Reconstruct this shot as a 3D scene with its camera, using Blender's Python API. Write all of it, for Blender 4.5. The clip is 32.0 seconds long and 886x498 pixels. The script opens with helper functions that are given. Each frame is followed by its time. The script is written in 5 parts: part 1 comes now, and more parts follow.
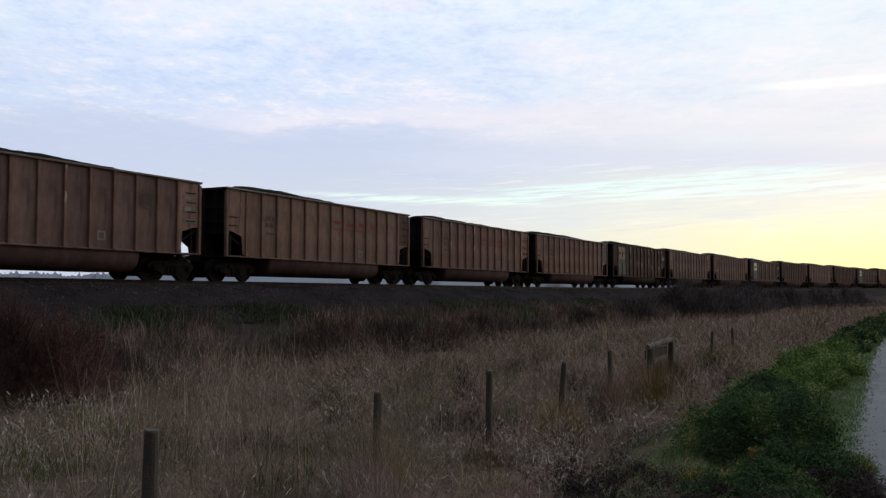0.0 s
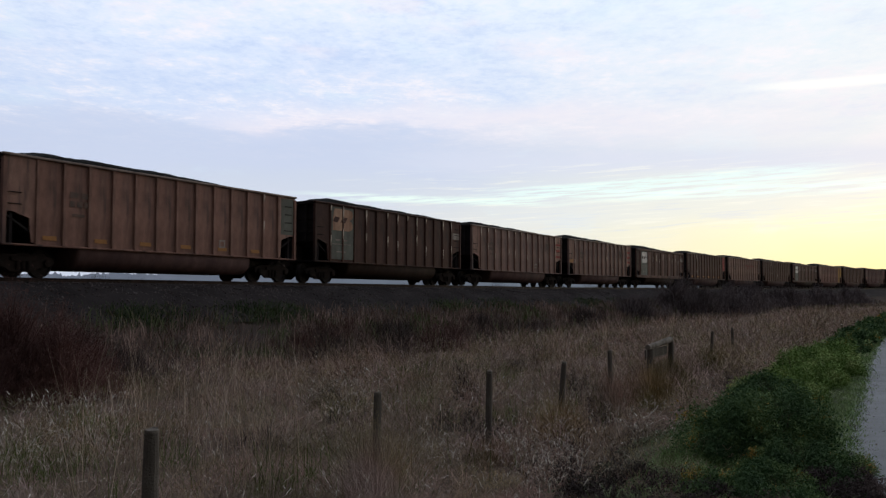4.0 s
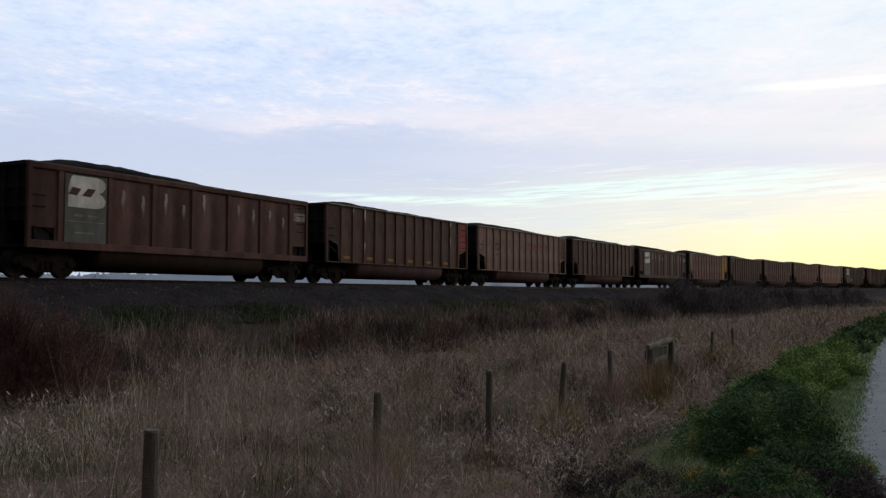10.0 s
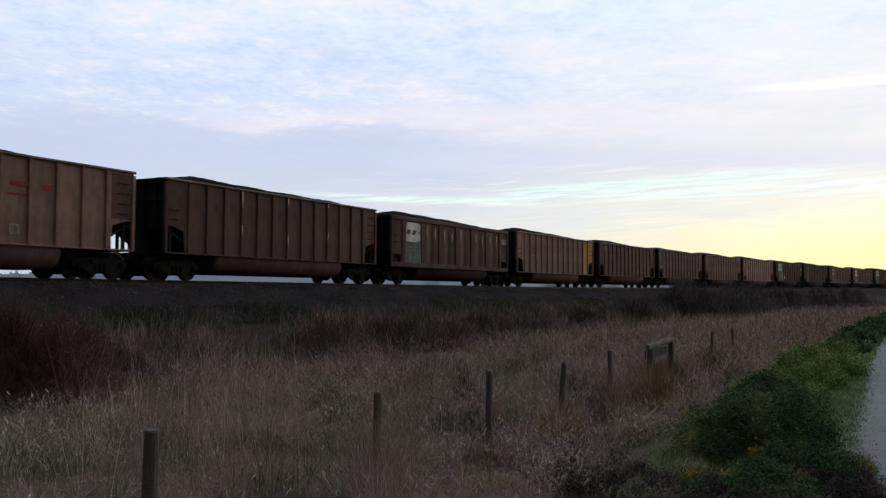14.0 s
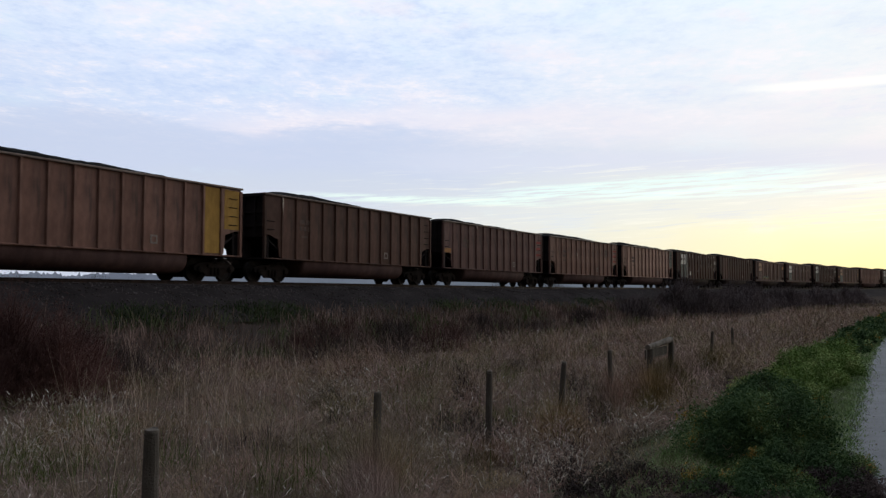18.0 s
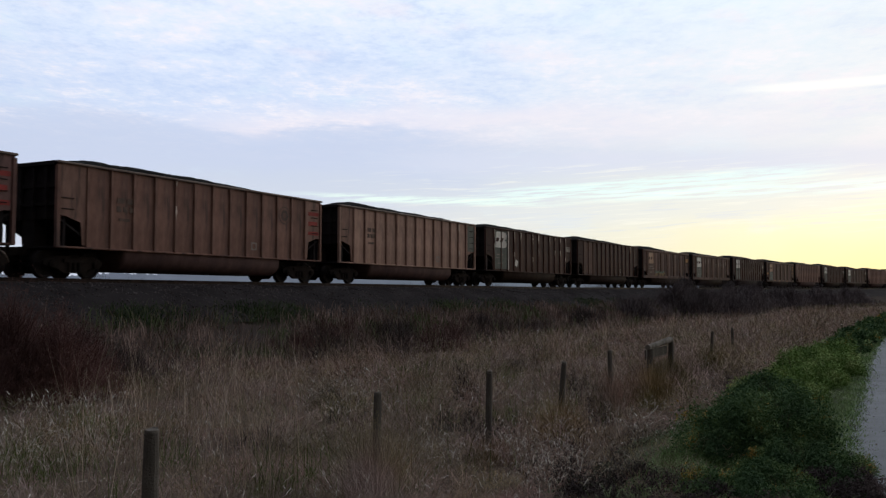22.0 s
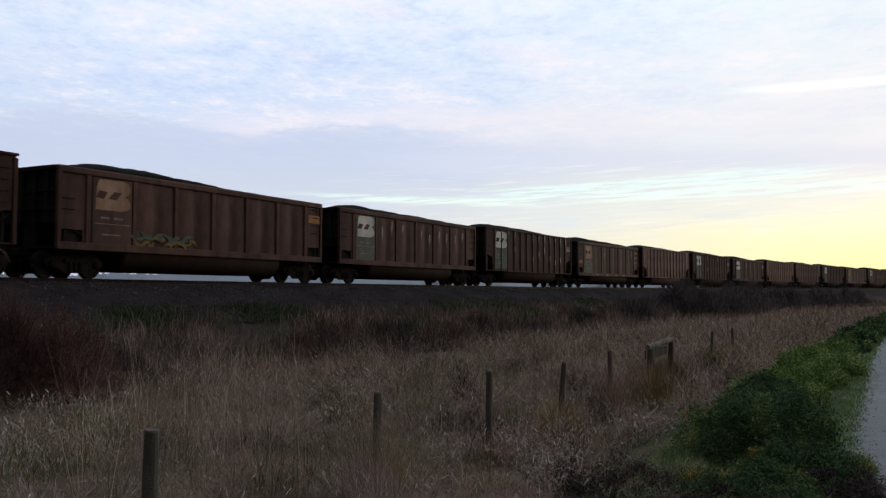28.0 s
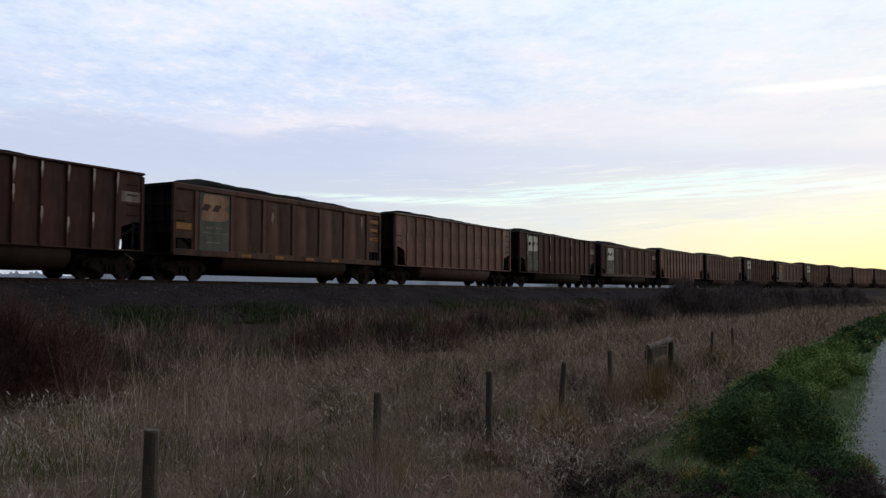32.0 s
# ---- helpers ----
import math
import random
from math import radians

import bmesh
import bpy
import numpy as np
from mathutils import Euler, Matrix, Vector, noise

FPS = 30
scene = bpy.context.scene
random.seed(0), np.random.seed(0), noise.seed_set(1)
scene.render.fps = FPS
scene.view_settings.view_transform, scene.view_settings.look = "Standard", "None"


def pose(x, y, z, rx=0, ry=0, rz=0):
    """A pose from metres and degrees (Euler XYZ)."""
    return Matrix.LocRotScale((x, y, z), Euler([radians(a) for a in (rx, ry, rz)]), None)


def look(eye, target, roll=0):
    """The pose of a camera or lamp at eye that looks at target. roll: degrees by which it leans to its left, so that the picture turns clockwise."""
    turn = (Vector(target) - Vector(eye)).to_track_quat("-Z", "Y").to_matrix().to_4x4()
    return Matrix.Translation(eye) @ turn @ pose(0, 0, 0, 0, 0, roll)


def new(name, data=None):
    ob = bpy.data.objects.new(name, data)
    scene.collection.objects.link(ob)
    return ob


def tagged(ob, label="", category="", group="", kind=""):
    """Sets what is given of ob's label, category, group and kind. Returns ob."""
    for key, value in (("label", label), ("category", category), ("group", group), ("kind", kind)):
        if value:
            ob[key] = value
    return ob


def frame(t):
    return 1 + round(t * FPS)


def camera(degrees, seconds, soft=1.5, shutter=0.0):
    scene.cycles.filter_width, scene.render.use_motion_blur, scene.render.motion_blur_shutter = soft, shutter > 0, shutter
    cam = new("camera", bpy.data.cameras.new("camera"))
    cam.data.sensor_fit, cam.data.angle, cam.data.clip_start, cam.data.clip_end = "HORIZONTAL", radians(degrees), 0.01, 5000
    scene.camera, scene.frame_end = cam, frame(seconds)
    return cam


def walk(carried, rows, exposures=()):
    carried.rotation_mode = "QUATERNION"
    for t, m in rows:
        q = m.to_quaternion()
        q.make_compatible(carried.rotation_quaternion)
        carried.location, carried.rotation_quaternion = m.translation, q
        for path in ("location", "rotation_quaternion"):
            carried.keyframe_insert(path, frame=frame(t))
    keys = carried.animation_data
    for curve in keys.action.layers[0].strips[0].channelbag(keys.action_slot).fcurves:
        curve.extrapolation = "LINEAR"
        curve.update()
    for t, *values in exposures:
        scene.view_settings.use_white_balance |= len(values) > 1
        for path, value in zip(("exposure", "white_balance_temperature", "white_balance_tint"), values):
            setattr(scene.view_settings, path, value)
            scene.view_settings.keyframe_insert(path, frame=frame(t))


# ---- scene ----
cam = camera(53.0, 32.0, soft=1.3, shutter=0.17)
EYE = 1.6
CAM_POSE = pose(0, 0, EYE, 90 + 2.83, 0, 0) @ pose(0, 0, 0, 0, 0, 0.12)
walk(cam, [(0.0, CAM_POSE), (32.0, CAM_POSE)])

# ---- plan: the track's centre line, straight and then a wide curve ----
X0, Y0, HEAD, S0, CURVE, S1 = -21.254, 15.680, 0.4842, 22.6, 0.00118, 330.0
RAIL_Z = EYE + 0.468
CAR_PITCH = 16.18
FIRST_MID = 22.343 - 7.35      # middle of the first car at the start


def heading(s):
    return HEAD + CURVE * min(max(s - S0, 0.0), S1 - S0)


def plan(s, o=0.0, z=0.0):
    """A point s metres along the track and o metres to its right."""
    if s <= S0:
        x, y = X0 + s * math.sin(HEAD), Y0 + s * math.cos(HEAD)
    else:
        x, y = X0 + S0 * math.sin(HEAD), Y0 + S0 * math.cos(HEAD)
        h = heading(s)
        x += (math.cos(HEAD) - math.cos(h)) / CURVE
        y += (math.sin(h) - math.sin(HEAD)) / CURVE
        if s > S1:
            x += (s - S1) * math.sin(h)
            y += (s - S1) * math.cos(h)
    h = heading(s)
    return Vector((x + o * math.cos(h), y - o * math.sin(h), z))


def lift(s):
    """The line climbs gently from here on."""
    return 0.0046 * max(s - 62.0, 0.0)


EDGES = ((-4000, -1.2), (-60, -1.2), (-14, -1.0), (-9, 0.2), (-6.5, 0.4), (-4.5, 0.6), (-3.2, 1.4), (2.6, 1.4), (3.6, 1.1), (4.9, 0.6), (5.8, 0.42),
         (7.6, 0.05), (9.5, -0.5), (12, -0.42), (19, -0.36), (22.4, -0.3), (23.8, -0.12), (25.2, -0.04), (25.7, -0.03), (29.5, -0.03), (33, -0.25), (4000, -0.4))


def ground_z(o):
    return float(np.interp(o, [e[0] for e in EDGES], [e[1] for e in EDGES]))


def train_at(t):
    a = t / 32.0
    return 32.0 * (10.6128 * a + 0.0449 * a ** 2 + 0.041 * a ** 3 + 0.0114 * a ** 4)


# ---- light ----
SUN_AZ, SUN_EL = radians(38), radians(2.5)
world = bpy.data.worlds.new("world")
scene.world = world
world.use_nodes = True
wn = world.node_tree.nodes
sky = wn.new("ShaderNodeTexSky")
sky.sky_type, sky.sun_disc = "NISHITA", False
sky.sun_elevation, sky.sun_rotation = SUN_EL, SUN_AZ
world.node_tree.links.new(sky.outputs[0], wn["Background"].inputs[0])
wn["Background"].inputs[1].default_value = 0.12
sun_data = bpy.data.lights.new("sun", "SUN")
sun_data.energy, sun_data.angle, sun_data.color = 0.6, radians(14), (1.0, 0.86, 0.68)
sun = new("sun", sun_data)
sun.matrix_world = look((0, 0, 0), (-math.sin(SUN_AZ) * math.cos(0.1), -math.cos(SUN_AZ) * math.cos(0.1), -math.sin(0.1)))
scene.view_settings.exposure = 0.0


# ---- materials ----
def lin(r, g, b):
    return tuple(((c / 255 + 0.055) / 1.055) ** 2.4 if c > 10 else c / 255 / 12.92 for c in (r, g, b)) + (1.0,)


def node(m, kind, **values):
    n = m.node_tree.nodes.new("ShaderNode" + kind)
    for key, value in values.items():
        n.inputs[key.replace("_", " ")].default_value = value
    return n


def link(m, a, b):
    m.node_tree.links.new(a, b)


def maths(m, op, a, b=None, c=None):
    n = m.node_tree.nodes.new("ShaderNodeMath")
    n.operation = op
    for i, v in enumerate((a, b, c)):
        if v is None:
            continue
        if isinstance(v, (int, float)):
            n.inputs[i].default_value = v
        else:
            link(m, v, n.inputs[i])
    return n.outputs[0]


def smooth(m, v, lo, hi):
    n = m.node_tree.nodes.new("ShaderNodeMapRange")
    n.interpolation_type = "SMOOTHSTEP"
    n.inputs[1].default_value, n.inputs[2].default_value = lo, hi
    link(m, v, n.inputs[0])
    return n.outputs[0]


def blend(m, fac, a, b, mode="MIX"):
    n = m.node_tree.nodes.new("ShaderNodeMix")
    n.data_type, n.blend_type, n.clamp_result = "RGBA", mode, False
    for sock, v in ((n.inputs[0], fac), (n.inputs[6], a), (n.inputs[7], b)):
        if isinstance(v, (int, float, tuple)):
            sock.default_value = v
        else:
            link(m, v, sock)
    return n.outputs[2]


def blend_value(m, fac, a, v):
    """a where fac is 0, the socket v where it is 1."""
    return maths(m, "MULTIPLY_ADD", fac, maths(m, "SUBTRACT", v, a), a)


def ramp(m, fac, stops):
    n = m.node_tree.nodes.new("ShaderNodeValToRGB")
    e = n.color_ramp.elements
    e[0].position, e[0].color = stops[0]
    e[1].position, e[1].color = stops[-1]
    for p, c in stops[1:-1]:
        e.new(p).color = c
    link(m, fac, n.inputs[0])
    return n.outputs[0]


def noise_of(m, coord, scale, detail=4.0, rough=0.55, stretch=None):
    if stretch:
        mp = m.node_tree.nodes.new("ShaderNodeMapping")
        mp.inputs["Scale"].default_value = stretch
        link(m, coord, mp.inputs[0])
        coord = mp.outputs[0]
    n = node(m, "TexNoise", Scale=scale, Detail=detail, Roughness=rough)
    link(m, coord, n.inputs["Vector"])
    return n.outputs[0]


def rgb(*c):
    return (*c, 1.0)


def surface(name, a, b, rough=0.8, metal=0.0, fine=30.0, coarse=2.0, bump=0.3, streak=False, rand=0.0, island=False, dirt=None, dirt_at=0.6, spec=0.12):
    """A worn surface: two colours mixed by coarse and fine grain, with relief, stains and piece-to-piece change."""
    m = bpy.data.materials.new(name)
    m.use_nodes = True
    bs = m.node_tree.nodes["Principled BSDF"]
    co = m.node_tree.nodes.new("ShaderNodeTexCoord").outputs["Object"]
    n1 = noise_of(m, co, coarse, 5, 0.6, (1, 1, 0.18) if streak else None)
    n2 = noise_of(m, co, fine, 4, 0.6)
    col = blend(m, smooth(m, n1, 0.32, 0.68), rgb(*a), rgb(*b))
    col = blend(m, 0.35, col, blend(m, n2, rgb(0.55, 0.55, 0.55), rgb(1.45, 1.45, 1.45)), "MULTIPLY")
    if streak:
        n4 = noise_of(m, co, 2.6, 7, 0.72, (1, 1, 0.6))
        col = blend(m, 0.5, col, blend(m, smooth(m, n4, 0.34, 0.68), rgb(0.7, 0.68, 0.68), rgb(1.3, 1.3, 1.28)), "MULTIPLY")
    if dirt:
        n3 = noise_of(m, co, coarse * 2.3, 7, 0.7, (1, 1, 0.1) if streak else None)
        col = blend(m, smooth(m, n3, dirt_at, dirt_at + 0.16), col, rgb(*dirt))
    if rand:
        src = m.node_tree.nodes.new("ShaderNodeNewGeometry").outputs["Random Per Island"] if island else m.node_tree.nodes.new("ShaderNodeObjectInfo").outputs["Random"]
        k = maths(m, "MULTIPLY_ADD", src, 2 * rand, 1 - rand)
        cc = m.node_tree.nodes.new("ShaderNodeCombineColor")
        for i in range(3):
            link(m, k, cc.inputs[i])
        col = blend(m, 1.0, col, cc.outputs[0], "MULTIPLY")
    link(m, col, bs.inputs["Base Color"])
    bs.inputs["Metallic"].default_value = metal
    bs.inputs["Specular IOR Level"].default_value = spec
    link(m, maths(m, "MULTIPLY_ADD", n1, 0.3, rough - 0.15), bs.inputs["Roughness"])
    if bump:
        bp = node(m, "Bump", Strength=bump, Distance=0.02)
        link(m, n2, bp.inputs["Height"])
        link(m, bp.outputs[0], bs.inputs["Normal"])
    return m


def foliage(name, stops, rough=0.85, patch=0.5, tints=(), vary=0.36):
    """Blades or leaves: the colour changes from piece to piece and in broad patches."""
    m = bpy.data.materials.new(name)
    m.use_nodes = True
    bs = m.node_tree.nodes["Principled BSDF"]
    co = m.node_tree.nodes.new("ShaderNodeTexCoord").outputs["Object"]
    rnd = m.node_tree.nodes.new("ShaderNodeNewGeometry").outputs["Random Per Island"]
    n1 = noise_of(m, co, patch, 4, 0.6)
    f = maths(m, "ADD", maths(m, "MULTIPLY_ADD", rnd, vary, 0.18 - 0.5 * vary), maths(m, "MULTIPLY_ADD", n1, 2.9, -1.13))
    col = ramp(m, f, stops)
    for k, (scale, tint) in enumerate(tints):
        far = node(m, "Mapping", Location=(7.3 * k + 3, 5.1 * k, 0))
        link(m, co, far.inputs[0])
        n2 = noise_of(m, far.outputs[0], scale, 4, 0.65)
        col = blend(m, smooth(m, n2, 0.47, 0.6), col, blend(m, 1.0, col, rgb(*tint), "MULTIPLY"))
    link(m, col, bs.inputs["Base Color"])
    bs.inputs["Roughness"].default_value = rough
    bs.inputs["Specular IOR Level"].default_value = 0.06
    return m


M_DUST = surface("dusty_grey_tan_aluminium", (0.25, 0.149, 0.128), (0.149, 0.0858, 0.0739), 0.6, 0.0, 40, 0.7, 0.15, True, 0.14, dirt=(0.0805, 0.0575, 0.0573), dirt_at=0.51, spec=0.1)
M_TAN = surface("tan_painted_aluminium", (0.278, 0.146, 0.116), (0.165, 0.0841, 0.0663), 0.6, 0.0, 40, 0.7, 0.15, True, 0.14, dirt=(0.0894, 0.0564, 0.0515), dirt_at=0.51, spec=0.1)
M_PALE = surface("pale_tan_aluminium", (0.292, 0.171, 0.134), (0.175, 0.101, 0.0781), 0.6, 0.0, 40, 0.7, 0.15, True, 0.14, dirt=(0.111, 0.0732, 0.0643), dirt_at=0.55, spec=0.1)
M_CLEAN = surface("clean_pale_aluminium", (0.438, 0.26, 0.204), (0.262, 0.154, 0.119), 0.6, 0.0, 40, 0.7, 0.15, True, 0.14, dirt=(0.167, 0.111, 0.0977), dirt_at=0.55, spec=0.1)
M_TAN2 = surface("dull_tan_aluminium", (0.181, 0.096, 0.0842), (0.104, 0.0546, 0.0481), 0.6, 0.0, 40, 0.7, 0.15, True, 0.14, dirt=(0.0683, 0.0414, 0.0393), dirt_at=0.51, spec=0.1)
M_BROWN = surface("brown_weathered_steel", (0.143, 0.0732, 0.0564), (0.085, 0.0449, 0.0359), 0.6, 0.0, 40, 0.7, 0.15, True, 0.14, dirt=(0.0545, 0.0338, 0.0292), dirt_at=0.51, spec=0.1)
M_RED = surface("maroon_hopper_paint", (0.129, 0.0618, 0.0488), (0.0758, 0.0378, 0.0313), 0.6, 0.0, 40, 0.6, 0.12, True, 0.14, dirt=(0.0493, 0.0286, 0.026), dirt_at=0.51, spec=0.1)
M_DARK = surface("dark_brown_steel", (0.0975, 0.0454, 0.0356), (0.0561, 0.0273, 0.0229), 0.6, 0.0, 40, 0.7, 0.15, True, 0.14, dirt=(0.0359, 0.0233, 0.0214), dirt_at=0.51, spec=0.1)
# Post copies of the coats: scuffed, and lighter to paint in the highlight.
M_TAN_POST = surface("scuffed_lit_tan_post", (0.318, 0.178, 0.143), (0.183, 0.097, 0.0771), 0.6, 0.0, 40, 1.6, 0.15, True, 0.14, dirt=(0.119, 0.0769, 0.0658), dirt_at=0.52, spec=0.1)
M_TAN2_POST = surface("scuffed_lit_dull_tan_post", (0.228, 0.127, 0.118), (0.123, 0.0644, 0.0573), 0.6, 0.0, 40, 1.6, 0.15, True, 0.14, dirt=(0.0912, 0.0551, 0.0516), dirt_at=0.52, spec=0.1)
M_RIM = surface("bare_grey_rim", (0.2, 0.15, 0.13), (0.13, 0.09, 0.078), 0.5, 0.2, 30, 1.5, 0.1, False, 0.15, dirt=(0.08, 0.06, 0.05))
M_BARE = surface("scraped_pale_metal", (0.6, 0.5, 0.44), (0.4, 0.3, 0.26), 0.5, 0.2, 30, 3, 0.1, True, 0.2, dirt=(0.101, 0.0594, 0.0462), dirt_at=0.48)
M_STREAK = surface("dull_pale_streak", (0.36, 0.28, 0.24), (0.22, 0.15, 0.12), 0.5, 0.2, 30, 3, 0.1, True, 0.2, dirt=(0.09, 0.055, 0.045), dirt_at=0.48)
# Near-black steel; on the car ends its darkness also stands for shade.
M_BLACK = surface("black_steel_and_end_shade", (0.0186, 0.0146, 0.0155), (0.0296, 0.0228, 0.0227), 0.75, 0.0, 30, 2, 0.2, spec=0.03)
M_TRUCK = surface("rusty_cast_steel", (0.027, 0.0182, 0.0159), (0.0165, 0.0126, 0.0116), 0.75, 0.0, 30, 3, 0.3, spec=0.03)
M_WHEEL = surface("worn_wheel_steel", (0.03, 0.0232, 0.0225), (0.018, 0.0145, 0.015), 0.6, 0.3, 30, 3, 0.2, spec=0.03)
M_COAL = surface("loose_black_coal", (0.008, 0.007, 0.007), (0.014, 0.013, 0.012), 1.0, 0.0, 14, 2.5, 0.5, spec=0.05)
M_BELLY = surface("dark_brown_belly", (0.048, 0.0288, 0.0224), (0.032, 0.0208, 0.0168), 0.65, 0.0, 40, 0.7, 0.15, True, spec=0.03)
M_BELLY2 = surface("dull_tan_belly", (0.122, 0.0694, 0.0632), (0.0752, 0.0443, 0.043), 0.65, 0.0, 40, 0.7, 0.15, True, spec=0.03)
M_WHITE = surface("faded_white_paint", (0.72, 0.66, 0.6), (0.52, 0.46, 0.42), 0.6, 0, 40, 2.5, 0.1, True, dirt=(0.16, 0.12, 0.1), dirt_at=0.62)
M_FADED = surface("faded_grey_marking", (0.3, 0.245, 0.22), (0.2, 0.155, 0.138), 0.6, 0, 40, 3, 0.1, True, dirt=(0.12, 0.085, 0.07), dirt_at=0.54)
M_PINK = surface("faded_orange_logo", (0.42, 0.25, 0.17), (0.28, 0.15, 0.1), 0.6, 0, 40, 2.5, 0.1, True, dirt=(0.12, 0.08, 0.06), dirt_at=0.6)
M_GREEN = surface("faded_green_panel", (0.13, 0.13, 0.115), (0.10, 0.095, 0.08), 0.6, 0, 40, 2, 0.1, True)
M_ORANGE = surface("orange_stripe", (0.45, 0.2, 0.066), (0.3, 0.138, 0.055), 0.6, 0, 40, 4, 0.1, dirt=(0.175, 0.1, 0.055))
M_YELLOW = surface("yellow_end_paint", (0.47, 0.263, 0.0603), (0.344, 0.185, 0.043), 0.6, 0, 40, 2, 0.1, True, dirt=(0.208, 0.127, 0.043))
M_REDP = surface("faded_red_paint", (0.34, 0.05, 0.045), (0.22, 0.045, 0.04), 0.6, 0, 40, 2, 0.1, True, dirt=(0.11, 0.06, 0.05))
M_INK = surface("faded_dark_lettering", (0.10, 0.07, 0.06), (0.16, 0.1, 0.08), 0.7, 0, 40, 4, 0.0)
M_TEAL = surface("teal_spray_paint", (0.06, 0.114, 0.095), (0.1, 0.104, 0.057), 0.6, 0, 40, 3, 0.0)
M_OCHRE = surface("ochre_spray_paint", (0.24, 0.15, 0.05), (0.16, 0.1, 0.04), 0.6, 0, 40, 3, 0.0, dirt=(0.09, 0.06, 0.05))
M_STEEL = surface("rail_steel", (0.039, 0.0253, 0.023), (0.0234, 0.0161, 0.0149), 0.5, 0.4, 30, 3, 0.2, spec=0.03)
M_TIE = surface("creosoted_tie", (0.045, 0.035, 0.03), (0.075, 0.06, 0.05), 0.9, 0, 40, 4, 0.6, rand=0.2, spec=0.03)
M_BALLAST = surface("grey_ballast", (0.038, 0.031, 0.032), (0.025, 0.0205, 0.0215), 0.9, 0, 24, 0.5, 0.5, spec=0.03)
M_SOIL = surface("field_soil", (0.091, 0.0644, 0.0462), (0.126, 0.091, 0.0672), 0.95, 0, 9, 0.4, 1.0, dirt=(0.049, 0.0525, 0.021), dirt_at=0.62, spec=0.03)
M_BANK = surface("dark_bank_earth", (0.065, 0.045, 0.0405), (0.0442, 0.0338, 0.0297), 0.95, 0, 12, 0.6, 0.8, dirt=(0.039, 0.05, 0.0203), dirt_at=0.55, spec=0.03)
M_TURF = surface("mossy_littered_turf", (0.0644, 0.0855, 0.0392), (0.0938, 0.104, 0.0601), 0.95, 0, 30, 1.8, 0.9, dirt=(0.0375, 0.036, 0.021), dirt_at=0.55, spec=0.03)
M_PATH = surface("fine_gravel_path", (0.293, 0.296, 0.312), (0.228, 0.23, 0.245), 0.95, 0, 60, 1.2, 0.6)
M_POST = surface("weathered_grey_post", (0.144, 0.122, 0.107), (0.0806, 0.0675, 0.0583), 0.9, 0, 60, 5, 0.6, True, 0.12)
M_LOG = surface("bleached_grey_log", (0.216, 0.183, 0.161), (0.121, 0.101, 0.0874), 0.9, 0, 60, 5, 0.6, True, 0.12)
M_WOOD = surface("dead_reed_stalk", (0.1, 0.075, 0.055), (0.06, 0.045, 0.035), 0.9, 0, 30, 3, 0.2)
M_STONE = surface("crushed_stone", (0.125, 0.104, 0.106), (0.04, 0.033, 0.033), 0.9, 0, 30, 1.0, 0.3, rand=0.45, island=True, spec=0.03)
# Air haze over the far hills, painted as bluish colour and faint glow.
M_HAZE = surface("far_trees_painted_haze", (0.16, 0.185, 0.225), (0.12, 0.14, 0.175), 1.0, 0, 0.2, 0.01, 0)
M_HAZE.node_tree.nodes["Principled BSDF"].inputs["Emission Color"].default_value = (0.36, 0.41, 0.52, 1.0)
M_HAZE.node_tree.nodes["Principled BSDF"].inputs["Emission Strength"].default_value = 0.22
M_FARTREE = surface("far_dark_conifer", (0.035, 0.03, 0.026), (0.05, 0.04, 0.03), 1.0, 0, 0.3, 0.05, 0)
# The grey 0.42 and 0.4 tints paint shaded hollows as dark patches.
M_GRASS = foliage("dry_grass", [(0.0, rgb(0.196, 0.165, 0.0973)), (0.3, rgb(0.312, 0.226, 0.177)), (0.6, rgb(0.45, 0.319, 0.274)), (1.0, rgb(0.601, 0.462, 0.43))], patch=0.9, vary=0.16, tints=((0.35, (1.12, 0.96, 0.9)), (0.62, (0.42, 0.43, 0.42)), (0.6, (0.88, 1.0, 0.66))))
M_LITTER = foliage("meadow_litter", [(0.0, rgb(0.185, 0.152, 0.0964)), (0.3, rgb(0.278, 0.197, 0.158)), (0.6, rgb(0.381, 0.261, 0.232)), (1.0, rgb(0.497, 0.365, 0.34))], patch=1.3, vary=0.2, tints=((0.3, (1.12, 0.96, 0.95)), (0.75, (0.4, 0.41, 0.41)), (0.55, (0.86, 0.99, 0.66))))
M_TAWNY = foliage("tawny_grass", [(0.0, rgb(0.252, 0.16, 0.13)), (0.5, rgb(0.454, 0.301, 0.26)), (1.0, rgb(0.656, 0.486, 0.503))], patch=1.2, vary=0.3, tints=((0.8, (0.8, 0.95, 0.8)),))
M_STRAW = foliage("bleached_straw", [(0.0, rgb(0.506, 0.42, 0.353)), (0.6, rgb(0.696, 0.617, 0.54)), (1.0, rgb(0.95, 0.914, 0.855))])
M_TUFT = foliage("green_grass_tufts", [(0.0, rgb(0.06, 0.1, 0.022)), (0.5, rgb(0.13, 0.17, 0.05)), (1.0, rgb(0.26, 0.22, 0.11))])
M_WEED = foliage("dull_green_weeds", [(0.0, rgb(0.03, 0.045, 0.02)), (0.5, rgb(0.06, 0.085, 0.035)), (1.0, rgb(0.12, 0.14, 0.07))])
M_STALK = foliage("tall_dry_stalks", [(0.0, rgb(0.386, 0.281, 0.2)), (0.6, rgb(0.632, 0.474, 0.364)), (1.0, rgb(0.913, 0.737, 0.601))])
